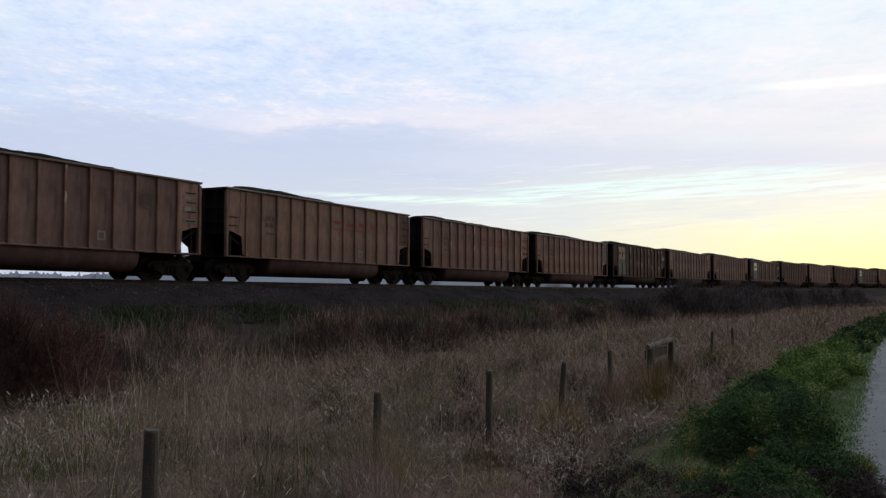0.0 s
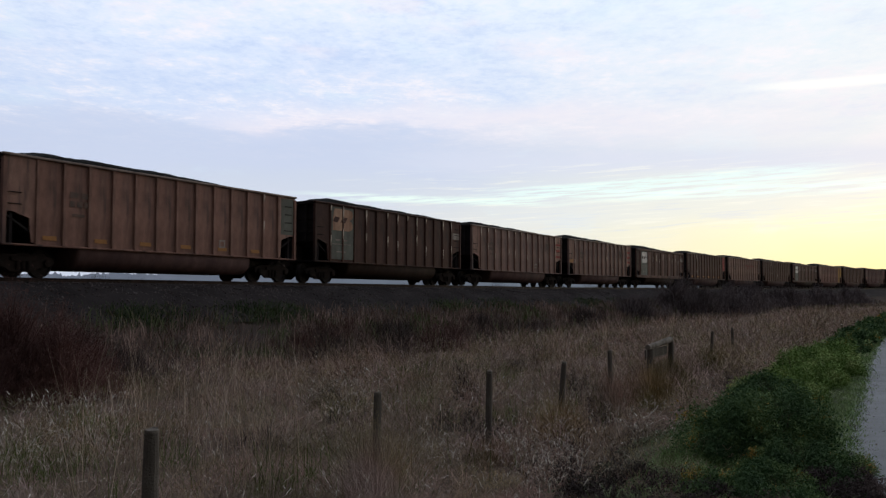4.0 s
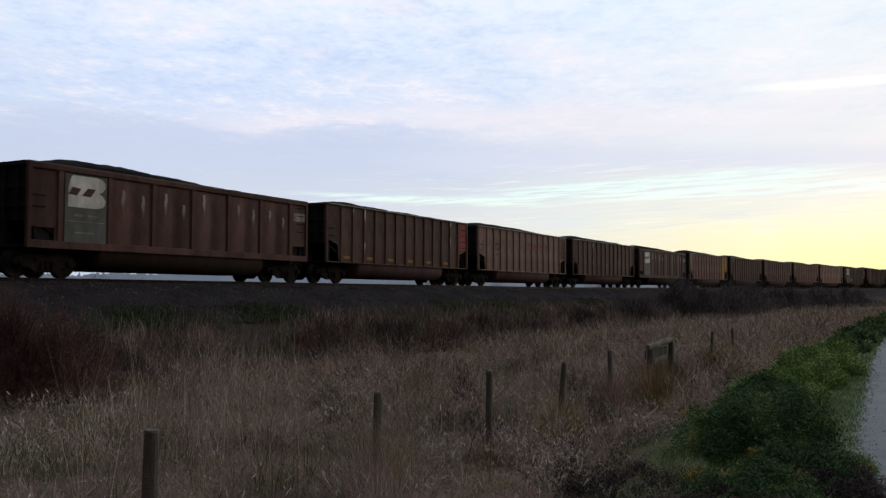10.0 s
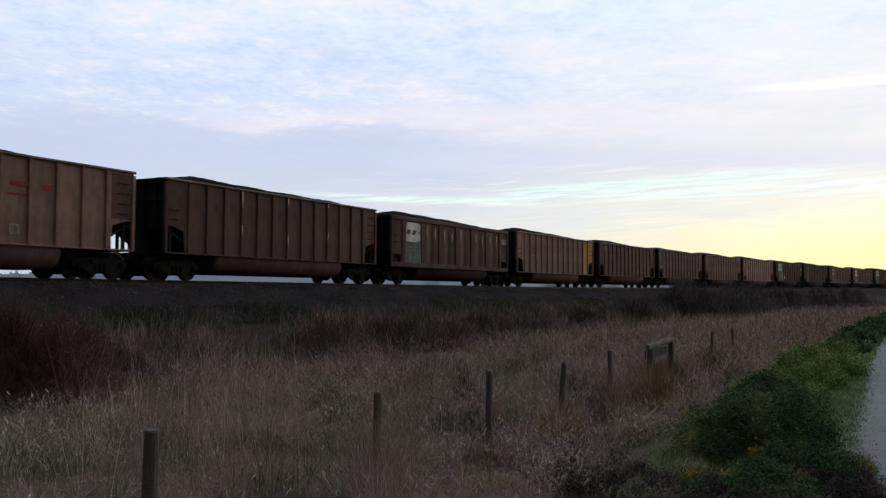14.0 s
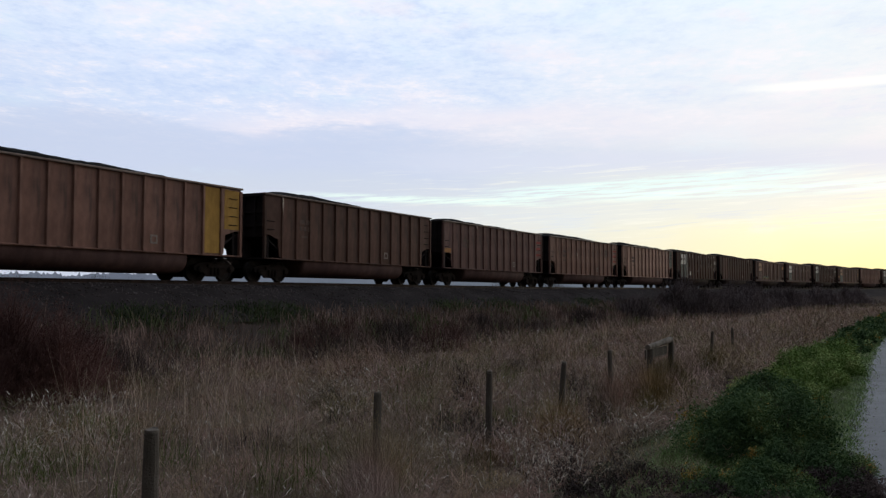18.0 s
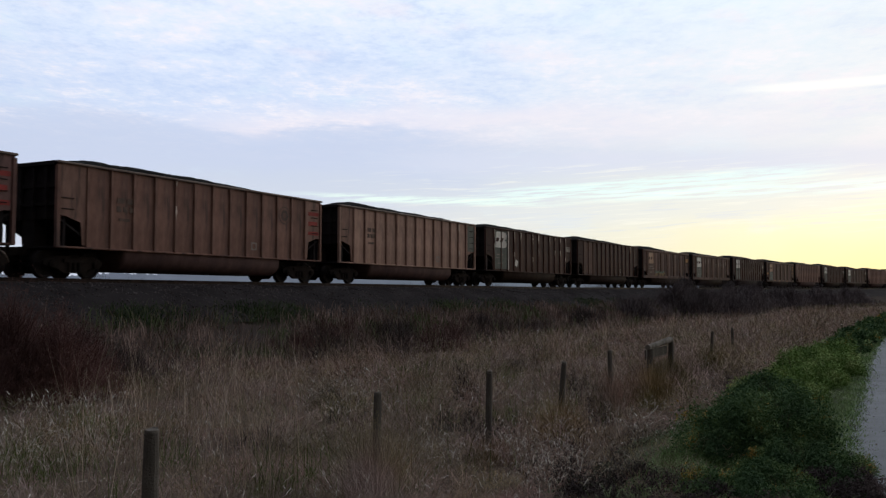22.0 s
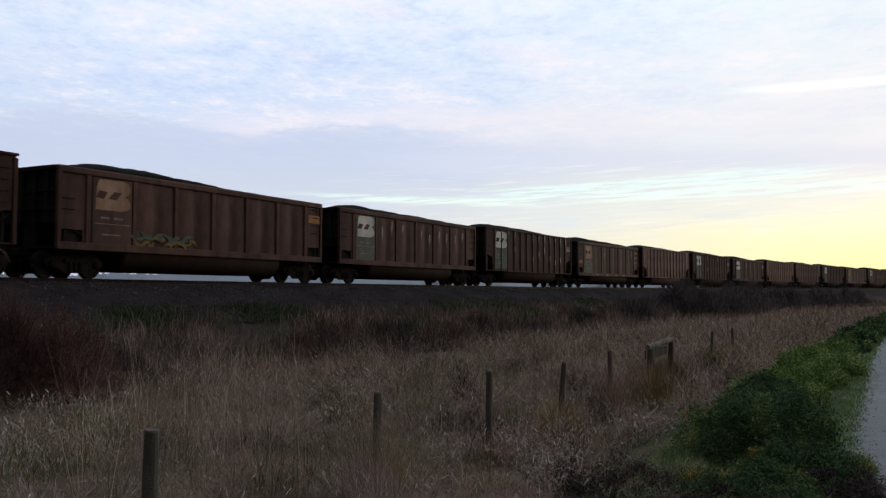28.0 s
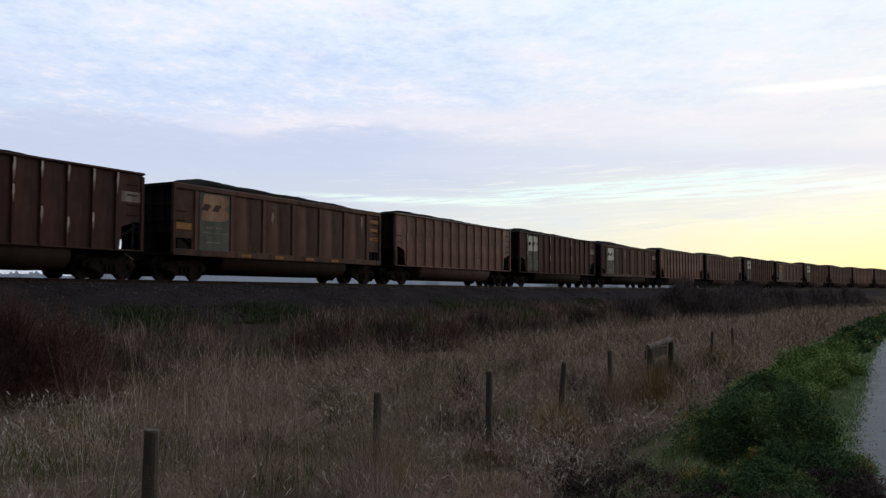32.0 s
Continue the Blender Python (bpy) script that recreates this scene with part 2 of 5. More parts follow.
M_GREENG = foliage("verge_grass", [(0.0, rgb(0.108, 0.184, 0.0554)), (0.5, rgb(0.216, 0.302, 0.121)), (1.0, rgb(0.378, 0.421, 0.252))], patch=1.2)
M_LEAF = foliage("broom_leaves", [(0.0, rgb(0.0414, 0.0717, 0.0365)), (0.5, rgb(0.0885, 0.146, 0.0639)), (0.92, rgb(0.193, 0.257, 0.101)), (1.0, rgb(0.473, 0.281, 0.0762))], patch=2.2)
M_LEAF2 = foliage("bright_bush_leaves", [(0.0, rgb(0.0868, 0.143, 0.0424)), (0.55, rgb(0.205, 0.297, 0.0907)), (1.0, rgb(0.387, 0.431, 0.183))], patch=2.0)
M_TWIG = foliage("bare_red_twigs", [(0.0, rgb(0.0652, 0.0356, 0.0339)), (0.5, rgb(0.119, 0.0637, 0.0602)), (1.0, rgb(0.224, 0.121, 0.107))])
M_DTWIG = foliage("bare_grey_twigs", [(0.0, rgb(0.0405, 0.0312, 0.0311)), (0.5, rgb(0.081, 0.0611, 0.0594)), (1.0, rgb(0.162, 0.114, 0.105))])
# Paler bark for far thickets: distance haze painted into the colour.
M_HAZE_TWIG = foliage("haze_pale_twigs", [(0.0, rgb(0.075, 0.06, 0.063)), (0.5, rgb(0.125, 0.1, 0.104)), (1.0, rgb(0.2, 0.155, 0.155))])
M_BRUSH = foliage("dark_bank_brush", [(0.0, rgb(0.105, 0.155, 0.0518)), (0.35, rgb(0.158, 0.12, 0.0941)), (0.6, rgb(0.209, 0.136, 0.118)), (1.0, rgb(0.419, 0.29, 0.247))])


def cloud_material():
    """A thin cloud deck lit by the low sun: lilac grey, brighter ripples, yellow low down towards the sun, dim behind."""
    m = bpy.data.materials.new("evening_clouds")
    m.use_nodes = True
    t = m.node_tree
    t.nodes.remove(t.nodes["Principled BSDF"])
    out = t.nodes["Material Output"]
    co = t.nodes.new("ShaderNodeTexCoord").outputs["Object"]
    sep = t.nodes.new("ShaderNodeSeparateXYZ")
    link(m, co, sep.inputs[0])
    x, y, z = sep.outputs
    r = maths(m, "SQRT", maths(m, "ADD", maths(m, "MULTIPLY", x, x), maths(m, "MULTIPLY", y, y)))
    el = maths(m, "DIVIDE", z, maths(m, "MAXIMUM", r, 1.0))
    az = maths(m, "ARCTAN2", x, y)
    cv = t.nodes.new("ShaderNodeCombineXYZ")
    link(m, az, cv.inputs[0])
    link(m, el, cv.inputs[1])
    ae = cv.outputs[0]
    # slow warps so that no band runs straight
    warp = maths(m, "MULTIPLY_ADD", noise_of(m, ae, 5.0, 3, 0.5, (1, 2.5, 1)), 0.06, -0.03)
    elw = maths(m, "ADD", el, warp)
    left = ramp(m, maths(m, "MULTIPLY", elw, 2.5), [
        (0.0, lin(186, 197, 218)), (0.18, lin(207, 214, 228)), (0.27, lin(200, 209, 227)), (0.40, lin(193, 205, 230)),
        (0.50, lin(207, 219, 243)), (0.68, lin(215, 227, 249)), (0.85, lin(226, 236, 251))])
    right = ramp(m, maths(m, "MULTIPLY", elw, 2.5), [
        (0.0, lin(250, 240, 168)), (0.07, lin(251, 244, 184)), (0.15, lin(251, 246, 203)), (0.22, lin(246, 244, 213)), (0.28, lin(236, 238, 226)), (0.36, lin(222, 228, 234)),
        (0.5, lin(230, 235, 240)), (0.7, lin(231, 239, 245)), (0.85, lin(230, 243, 252))])
    col = blend(m, smooth(m, az, -0.2, 0.52), left, right)
    # ripples of the cloud deck, coarse and fine; it lies smooth and far below about ten degrees
    rip = noise_of(m, co, 0.034, 5, 0.6, (1.0, 0.7, 1.0))
    fine = noise_of(m, co, 0.11, 4, 0.6, (1.0, 0.7, 1.0))
    big = noise_of(m, co, 0.0065, 5, 0.6)
    high = smooth(m, elw, 0.12, 0.22)
    high = maths(m, "MULTIPLY", high, maths(m, "MULTIPLY_ADD", smooth(m, az, -0.1, 0.3), -0.25, 1.0))
    rip = blend_value(m, high, 0.5, rip)
    fine = blend_value(m, high, 0.5, fine)
    big = blend_value(m, smooth(m, elw, 0.14, 0.2), 0.5, big)
    f = maths(m, "ADD", maths(m, "MULTIPLY_ADD", rip, 1.0, -0.5), maths(m, "MULTIPLY_ADD", big, 1.3, -0.65))
    f = maths(m, "ADD", f, maths(m, "MULTIPLY_ADD", fine, 0.6, -0.3))
    hi = smooth(m, f, -0.05, 0.42)
    lo = maths(m, "MULTIPLY", smooth(m, f, 0.05, -0.42), maths(m, "MULTIPLY_ADD", smooth(m, az, -0.1, 0.35), -0.5, 1.0))
    col = blend(m, maths(m, "MULTIPLY", hi, 0.75), col, lin(247, 241, 246))
    col = blend(m, maths(m, "MULTIPLY", lo, 0.7), col, lin(188, 207, 241))
    # faint rose and turquoise mottling
    tint = noise_of(m, ae, 8.0, 5, 0.62, (1, 2.6, 1))
    col = blend(m, maths(m, "MULTIPLY", maths(m, "MULTIPLY", smooth(m, tint, 0.52, 0.7), smooth(m, elw, 0.12, 0.19)), 0.4), col, lin(243, 232, 240))
    col = blend(m, maths(m, "MULTIPLY", smooth(m, tint, 0.46, 0.3), 0.3), col, lin(214, 234, 246))
    # grey-blue bank low over the track, with a rosy upper edge where it ends
    rag = maths(m, "ADD", maths(m, "MULTIPLY_ADD", warp, 0.8, elw), maths(m, "MULTIPLY_ADD", rip, 0.03, -0.015))
    edge = maths(m, "MULTIPLY", smooth(m, rag, 0.118, 0.14), smooth(m, rag, 0.198, 0.176))
    bank = maths(m, "MULTIPLY", edge, smooth(m, az, 0.16, -0.12))
    col = blend(m, maths(m, "MULTIPLY", bank, 0.65), col, lin(197, 207, 232))
    rosy = maths(m, "MULTIPLY", smooth(m, rag, 0.176, 0.194), smooth(m, rag, 0.222, 0.196))
    rosy = maths(m, "MULTIPLY", rosy, maths(m, "MULTIPLY", smooth(m, az, -0.32, -0.22), smooth(m, az, 0.3, 0.05)))
    col = blend(m, maths(m, "MULTIPLY", rosy, 0.5), col, lin(240, 232, 240))

    def band(at, slope, half, a0, a1, colour, amount, grain=None):
        """A long thin cloud at a height that climbs with the bearing, fading in from a0 to a1 and out beyond."""
        d = maths(m, "ABSOLUTE", maths(m, "SUBTRACT", maths(m, "MULTIPLY_ADD", warp, 0.1, el), maths(m, "MULTIPLY_ADD", az, slope, at)))
        k = maths(m, "MULTIPLY", smooth(m, d, half, half * 0.15), maths(m, "MULTIPLY", smooth(m, az, a0, a0 + 0.12), smooth(m, az, a1, a1 - 0.1)))
        if grain:
            k = maths(m, "MULTIPLY", k, smooth(m, grain, 0.4, 0.56))
        return blend(m, maths(m, "MULTIPLY", k, amount), col, colour)

    # slanting drawn-out wisps
    slant = t.nodes.new("ShaderNodeCombineXYZ")
    link(m, az, slant.inputs[0])
    link(m, maths(m, "MULTIPLY_ADD", az, -0.045, maths(m, "MULTIPLY_ADD", warp, 0.12, el)), slant.inputs[1])
    lines = noise_of(m, slant.outputs[0], 11.0, 6, 0.66, (1, 19, 1))
    col = band(0.149, -0.02, 0.02, -0.1, 0.9, lin(211, 217, 236), 0.6)
    col = band(0.19, -0.02, 0.035, -0.05, 0.45, lin(237, 231, 238), 0.4)
    col = band(0.086, 0.03, 0.028, 0.0, 0.5, lin(222, 228, 232), 0.55)
    # clear gaps with pale turquoise light under the bank
    col = band(0.1045, -0.026, 0.0065, -0.2, 0.17, lin(230, 251, 244), 0.9, lines)
    col = band(0.1062, 0.0565, 0.013, 0.0, 0.45, lin(224, 249, 248), 0.95, lines)
    col = band(0.1057, 0.014, 0.011, 0.1, 0.9, lin(228, 251, 249), 0.95, lines)
    zone = maths(m, "MULTIPLY", maths(m, "MULTIPLY", smooth(m, elw, 0.05, 0.08), smooth(m, elw, 0.155, 0.125)), smooth(m, az, -0.2, 0.12))
    col = blend(m, maths(m, "MULTIPLY", maths(m, "MULTIPLY", smooth(m, lines, 0.52, 0.66), zone), 0.45), col, lin(248, 248, 236))
    col = blend(m, maths(m, "MULTIPLY", maths(m, "MULTIPLY", smooth(m, lines, 0.48, 0.36), zone), 0.5), col, lin(212, 221, 233))
    # one bright streak high towards the sun
    col = band(0.2254, -0.017, 0.0075, 0.28, 0.9, lin(252, 252, 248), 0.85)
    # away from the sun and overhead the deck is dim
    ax = maths(m, "ABSOLUTE", maths(m, "SUBTRACT", az, 0.3))
    low = smooth(m, el, 1.6, 0.5)
    k = maths(m, "MULTIPLY_ADD", maths(m, "MULTIPLY", smooth(m, ax, 0.6, 2.5), low), -0.97, 1.0)
    k = maths(m, "MULTIPLY", k, maths(m, "MULTIPLY_ADD", smooth(m, el, 0.4, 1.6), -0.58, 1.0))
    em = t.nodes.new("ShaderNodeEmission")
    link(m, col, em.inputs[0])
    link(m, maths(m, "MULTIPLY", k, 1.17), em.inputs[1])
    tr = t.nodes.new("ShaderNodeBsdfTransparent")
    mx = t.nodes.new("ShaderNodeMixShader")
    mx.inputs[0].default_value = 0.9
    link(m, tr.outputs[0], mx.inputs[1])
    link(m, em.outputs[0], mx.inputs[2])
    link(m, mx.outputs[0], out.inputs[0])
    return m


# ---- mesh helpers ----
def box(bm, x0, x1, y0, y1, z0, z1):
    v = [bm.verts.new(p) for p in ((x0, y0, z0), (x1, y0, z0), (x1, y1, z0), (x0, y1, z0), (x0, y0, z1), (x1, y0, z1), (x1, y1, z1), (x0, y1, z1))]
    for f in ((3, 2, 1, 0), (4, 5, 6, 7), (0, 1, 5, 4), (1, 2, 6, 5), (2, 3, 7, 6), (3, 0, 4, 7)):
        bm.faces.new([v[i] for i in f])
    return bm


def prism(bm, pts, axis, lo, hi):
    """Extrudes a polygon along an axis (0 x, 1 y, 2 z); pts hold the two other coordinates in order."""
    def at(p, w):
        q = list(p)
        q.insert(axis, w)
        return bm.verts.new(q)
    a = [at(p, lo) for p in pts]
    b = [at(p, hi) for p in pts]
    n = len(pts)
    bm.faces.new(a)
    bm.faces.new(b[::-1])
    for i in range(n):
        bm.faces.new((a[i], b[i], b[(i + 1) % n], a[(i + 1) % n]))
    bmesh.ops.recalc_face_normals(bm, faces=bm.faces)
    return bm


def rod(bm, a, b, r0, r1=None, n=8):
    a, b = Vector(a), Vector(b)
    r1 = r0 if r1 is None else r1
    q = (b - a).to_track_quat("Z", "Y")
    rings = []
    for c, r in ((a, r0), (b, r1)):
        rings.append([bm.verts.new(c + q @ Vector((r * math.cos(2 * math.pi * i / n), r * math.sin(2 * math.pi * i / n), 0))) for i in range(n)])
    for i in range(n):
        bm.faces.new((rings[0][i], rings[0][(i + 1) % n], rings[1][(i + 1) % n], rings[1][i]))
    bm.faces.new(rings[0][::-1])
    bm.faces.new(rings[1])
    return bm


def softened(bm, width):
    bmesh.ops.bevel(bm, geom=list(bm.edges), offset=width, segments=1, affect="EDGES")
    return bm


def to_mesh(name, bm, material, shade=False):
    me = bpy.data.meshes.new(name)
    bm.to_mesh(me)
    bm.free()
    me.materials.append(material)
    if shade:
        me.polygons.foreach_set("use_smooth", [True] * len(me.polygons))
    return me


def part(name, bm, material, parent, label=""):
    """One mesh object under a thing or a part. bm: a bmesh, or a mesh that alike pieces share."""
    me = bm if isinstance(bm, bpy.types.Mesh) else to_mesh(name, bm, material)
    ob = new(name, me)
    ob.parent = parent
    return tagged(ob, label)


def sheet(name, verts, faces, material, shade=True):
    me = bpy.data.meshes.new(name)
    me.from_pydata(verts, [], faces)
    me.materials.append(material)
    if shade:
        me.polygons.foreach_set("use_smooth", [True] * len(me.polygons))
    return new(name, me)


def grid_faces(rows, cols):
    return [(i * cols + j, i * cols + j + 1, (i + 1) * cols + j + 1, (i + 1) * cols + j) for i in range(rows - 1) for j in range(cols - 1)]


# ---- sky ----
def cloud_deck():
    verts, n = [], 72
    rs = [1.0, 60, 150, 300, 500, 750, 1050, 1400, 1800, 2300, 2900, 3500, 4100, 4600, 4900]
    for r in rs:
        z = 250 - 232 * (r / 4900) ** 5
        for i in range(n + 1):
            a = 2 * math.pi * i / n
            verts.append((r * math.sin(a), r * math.cos(a), z))
    ob = sheet("cloud_backdrop", verts, grid_faces(len(rs), n + 1), cloud_material())
    ob.location = (0, 0, EYE)
    return tagged(ob, "rippled lilac evening clouds, yellow above the horizon", "sky", kind="structure")


CLOUDS = cloud_deck()


# ---- ground ----
def span(*stops):
    """Coordinates from (from, to, step) stretches."""
    out = []
    for a, b, st in stops:
        out += list(np.arange(a, b, st))
    return out


def offset_of(x, y):
    """Metres to the right of the track for arrays of points."""
    px, py = x - X0, y - Y0
    o1 = px * math.cos(HEAD) - py * math.sin(HEAD)
    s1 = px * math.sin(HEAD) + py * math.cos(HEAD)
    R = 1 / CURVE
    c = plan(S0, R)
    o2 = R - np.hypot(x - c.x, y - c.y)
    end, h = plan(S1), heading(S1)
    qx, qy = x - end.x, y - end.y
    o3 = qx * math.cos(h) - qy * math.sin(h)
    s3 = qx * math.sin(h) + qy * math.cos(h)
    return np.where(s1 < S0, o1, np.where(s3 > 0, o3, o2)), s1


def climb_of(x, y, o):
    """How far the ground near the line has climbed at arrays of points."""
    c, a = plan(S0, 1 / CURVE), plan(S0)
    turn = np.arctan2(y - c.y, c.x - x) - math.atan2(a.y - c.y, c.x - a.x)
    s = np.where((turn > 0) & (turn < 1.2), S0 + turn / CURVE, 0.0)
    return 0.0046 * np.clip(s - 62.0, 0, 360) * np.interp(o, (-16, -6, 6, 13), (0, 1, 1, 0))


def ground():
    xs = np.array(span((-4900, -700, 700), (-700, -80, 62), (-80, -42, 6), (-42, 60, 0.6), (60, 120, 2.0), (120, 300, 15), (300, 1000, 100), (1000, 4901, 650)))
    ys = np.array(span((-4900, -300, 770), (-300, -20, 40), (-20, 4, 3), (4, 90, 0.6), (90, 230, 1.5), (230, 420, 10), (420, 1200, 80), (1200, 4901, 740)))
    gx, gy = np.meshgrid(xs, ys)
    o, s = offset_of(gx, gy)
    z = np.interp(o, [e[0] for e in EDGES], [e[1] for e in EDGES])
    near = (np.abs(gx) < 150) & (gy > -30) & (gy < 300) & (o > 4.5) & (o < 25)
    rnd = np.sin(gx * 0.9 + 1.3 * np.sin(gy * 0.5)) * np.cos(gy * 0.8 + np.sin(gx * 0.37)) * 0.07 + np.random.uniform(-0.03, 0.03, gx.shape)
    z = z + np.where(near, rnd, 0) + climb_of(gx, gy, o)
    verts = np.stack([gx, gy, z], -1).reshape(-1, 3).tolist()
    ob = sheet("ground", verts, grid_faces(len(ys), len(xs)), M_SOIL)
    return tagged(ob, "rough field soil with patches of low green plants", "ground", kind="structure")


def strip(name, ss, profile, material, rough=0.0):
    """A band along the track: profile of (offset, height)."""
    verts = []
    for s in ss:
        for o, z in profile:
            j = random.uniform(-rough, rough)
            verts.append(plan(s, o + random.uniform(-rough, rough), z + j + lift(s)))
    return sheet(name, verts, grid_faces(len(ss), len(profile)), material)


ground()
tagged(strip("ballast_bed", span((-60, 90, 0.4), (90, 420, 4)), [(-6, 0.9), (-4.6, 1.3), (-3.4, 1.74), (-2.2, 1.84), (-1.35, 1.88), (-1.2, 1.82), (0, 1.82), (1.15, 1.83), (1.35, 1.88), (1.8, 1.89), (2.25, 1.87), (2.6, 1.79), (3.1, 1.68), (3.6, 1.5), (4.1, 1.32), (4.6, 1.1), (5.1, 0.9), (5.7, 0.6)], M_BALLAST, 0.05),
       "grey crushed stone ballast under the track", "ballast", kind="structure")
tagged(strip("bank_slope", span((-40, 90, 0.5), (90, 300, 4)), [(4.9, 0.78), (5.8, 0.5), (6.7, 0.32), (7.6, 0.14), (8.5, -0.16), (9.5, -0.42), (10.3, -0.44), (11.2, -0.62)], M_BANK, 0.05),
       "dark bare earth on the lower slope of the bank", "bank", kind="structure")


def verge_edge(s):
    """How far right of the track the verge gives way to gravel."""
    return float(np.interp(s, (3, 7, 10, 19, 30), (25.78, 25.6, 25.52, 25.3, 25.22)))


def path():
    verts, ss = [], span((-30, 60, 0.5), (60, 420, 4))
    for s in ss:
        e = verge_edge(s) - 0.1
        for o, z in ((e - 0.15, -0.03), (e + 0.1, 0.0), (26.5, 0.015), (27.4, 0.02), (28.4, 0.01), (29.0, 0.0), (29.4, -0.06)):
            verts.append(plan(s, o + random.uniform(-0.02, 0.02), z + random.uniform(-0.006, 0.006)))
    ob = sheet("path", verts, grid_faces(len(ss), 7), M_PATH)
    tagged(ob, "pale grey fine gravel footpath", "path", kind="structure")


path()


def verge_turf():
    """Mossy turf between the field and the gravel, with a ragged edge on the path."""
    verts, ss = [], span((-28, 34, 0.09), (34, 130, 1.0))
    for s in ss:
        e = verge_edge(s) - 0.32 + 0.09 * math.sin(2.3 * s) * math.sin(0.9 * s + 1) + 0.04 * math.sin(7.1 * s) + random.uniform(-0.05, 0.05)
        for k, (o, z) in enumerate(((23.0, -0.26), (23.5, -0.13), (24.0, -0.075), (24.4, -0.04), (e - 0.35, -0.012), (e - 0.15, 0.015), (e, 0.008), (e + 0.03, -0.03))):
            j = 0.025 if k < 5 else 0.006
            verts.append(plan(s, o, z + random.uniform(-j, j)))
    ob = sheet("verge", verts, grid_faces(len(ss), 8), M_TURF)
    tagged(ob, "mossy turf with dead leaves beside the path", "verge", kind="structure")


verge_turf()


# ---- track ----
def railway():
    base = tagged(new("railway_track"), "dark steel rails on creosoted wooden ties", "railway track")
    base.location = plan(0, 0, RAIL_Z)
    prof = [(-0.036, 0.0), (0.036, 0.0), (0.036, -0.035), (0.01, -0.05), (0.01, -0.14), (0.075, -0.16), (0.075, -0.175), (-0.075, -0.175), (-0.075, -0.16), (-0.01, -0.14), (-0.01, -0.05), (-0.036, -0.035)]
    ss = span((-60, 22, 4), (22, 420, 4))
    for side in (-0.755, 0.755):
        verts, n = [], len(prof)
        for s in ss:
            for o, z in prof:
                verts.append(plan(s, side + o, RAIL_Z + z + lift(s)) - base.location)
        faces = [(i * n + j, i * n + (j + 1) % n, (i + 1) * n + (j + 1) % n, (i + 1) * n + j) for i in range(len(ss) - 1) for j in range(n)]
        rail = sheet("rail", verts, faces, M_STEEL, False)
        rail.parent = base
    bm = box(bmesh.new(), -0.115, 0.115, -1.3, 1.3, -0.17, 0.0)
    tie = to_mesh("tie", softened(bm, 0.012), M_TIE)
    for i in range(270):
        s = -20 + i * 0.55
        p = plan(s, random.uniform(-0.04, 0.04), RAIL_Z - 0.176 + lift(s)) - base.location
        ob = part("tie", tie, None, base)
        ob.matrix_basis = Matrix.Translation(p) @ pose(0, 0, 0, 0, 0, 90 - math.degrees(heading(s)) + random.uniform(-1, 1))


railway()


# ---- the train ----
SHARED = {}


def shared(name, make, material, shade=False):
    """The mesh of a repeated piece, made once for each material."""
    key = (name, material.name)
    if key not in SHARED:
        SHARED[key] = to_mesh(name, make(), material, shade)
    return SHARED[key]


def piece(name, make, material, parent, m=None, label="", key=None, shade=False):
    ob = part(name, shared(key or name, make, material, shade), None, parent, label)
    if m is not None:
        ob.matrix_basis = m
    return ob


FLIP = pose(0, 0, 0, 0, 0, 180)
POSTS = [-6.1 + 1.01667 * i for i in range(13)]
HPOSTS = [-6.1 + 2.0333 * i for i in range(7)]


def bulged(width, depth, z0, z1, y, twin=False):
    """A side sheet that bows outwards between its posts."""
    def make():
        bm = bmesh.new()
        n, m = (12, 5) if twin else (6, 5)
        g = []
        for i in range(n + 1):
            u = i / n
            w = abs(math.sin(2 * math.pi * u)) if twin else math.sin(math.pi * u)
            col = []
            for j in range(m + 1):
                v = j / m
                ends = min(1.0, 0.4 + 8 * v, 8 * (1 - v) + 0.55)
                col.append(bm.verts.new(((u - 0.5) * width, -y - depth * w * ends, z0 + (z1 - z0) * v)))
            g.append(col)
        for i in range(n):
            for j in range(m):
                bm.faces.new((g[i][j], g[i + 1][j], g[i + 1][j + 1], g[i][j + 1]))
        back = [bm.verts.new((x, -y + 0.04, z)) for x, z in ((-width / 2, z0), (width / 2, z0), (width / 2, z1), (-width / 2, z1))]
        bm.faces.new(back[::-1])
        return bm
    return make


def hat_post(z0, z1, half, y0, y1):
    return lambda: prism(bmesh.new(), [(-half, -y0), (-half * 0.72, -y1), (half * 0.72, -y1), (half, -y0)], 2, z0, z1)


def tub_end_bay():
    """End bay of the side with the arched opening over the truck; for the +x end."""
    return prism(bmesh.new(), [(6.1, 3.77), (7.3, 3.77), (7.3, 2.06), (6.95, 2.04), (6.36, 1.86), (6.28, 1.1), (6.1, 1.1)], 1, -1.52, -1.48)


def hopper_end_bay():
    return prism(bmesh.new(), [(6.1, 3.6), (7.3, 3.6), (7.3, 1.62), (6.3, 1.62), (6.3, 1.1), (6.1, 1.1)], 1, -1.5, -1.46)


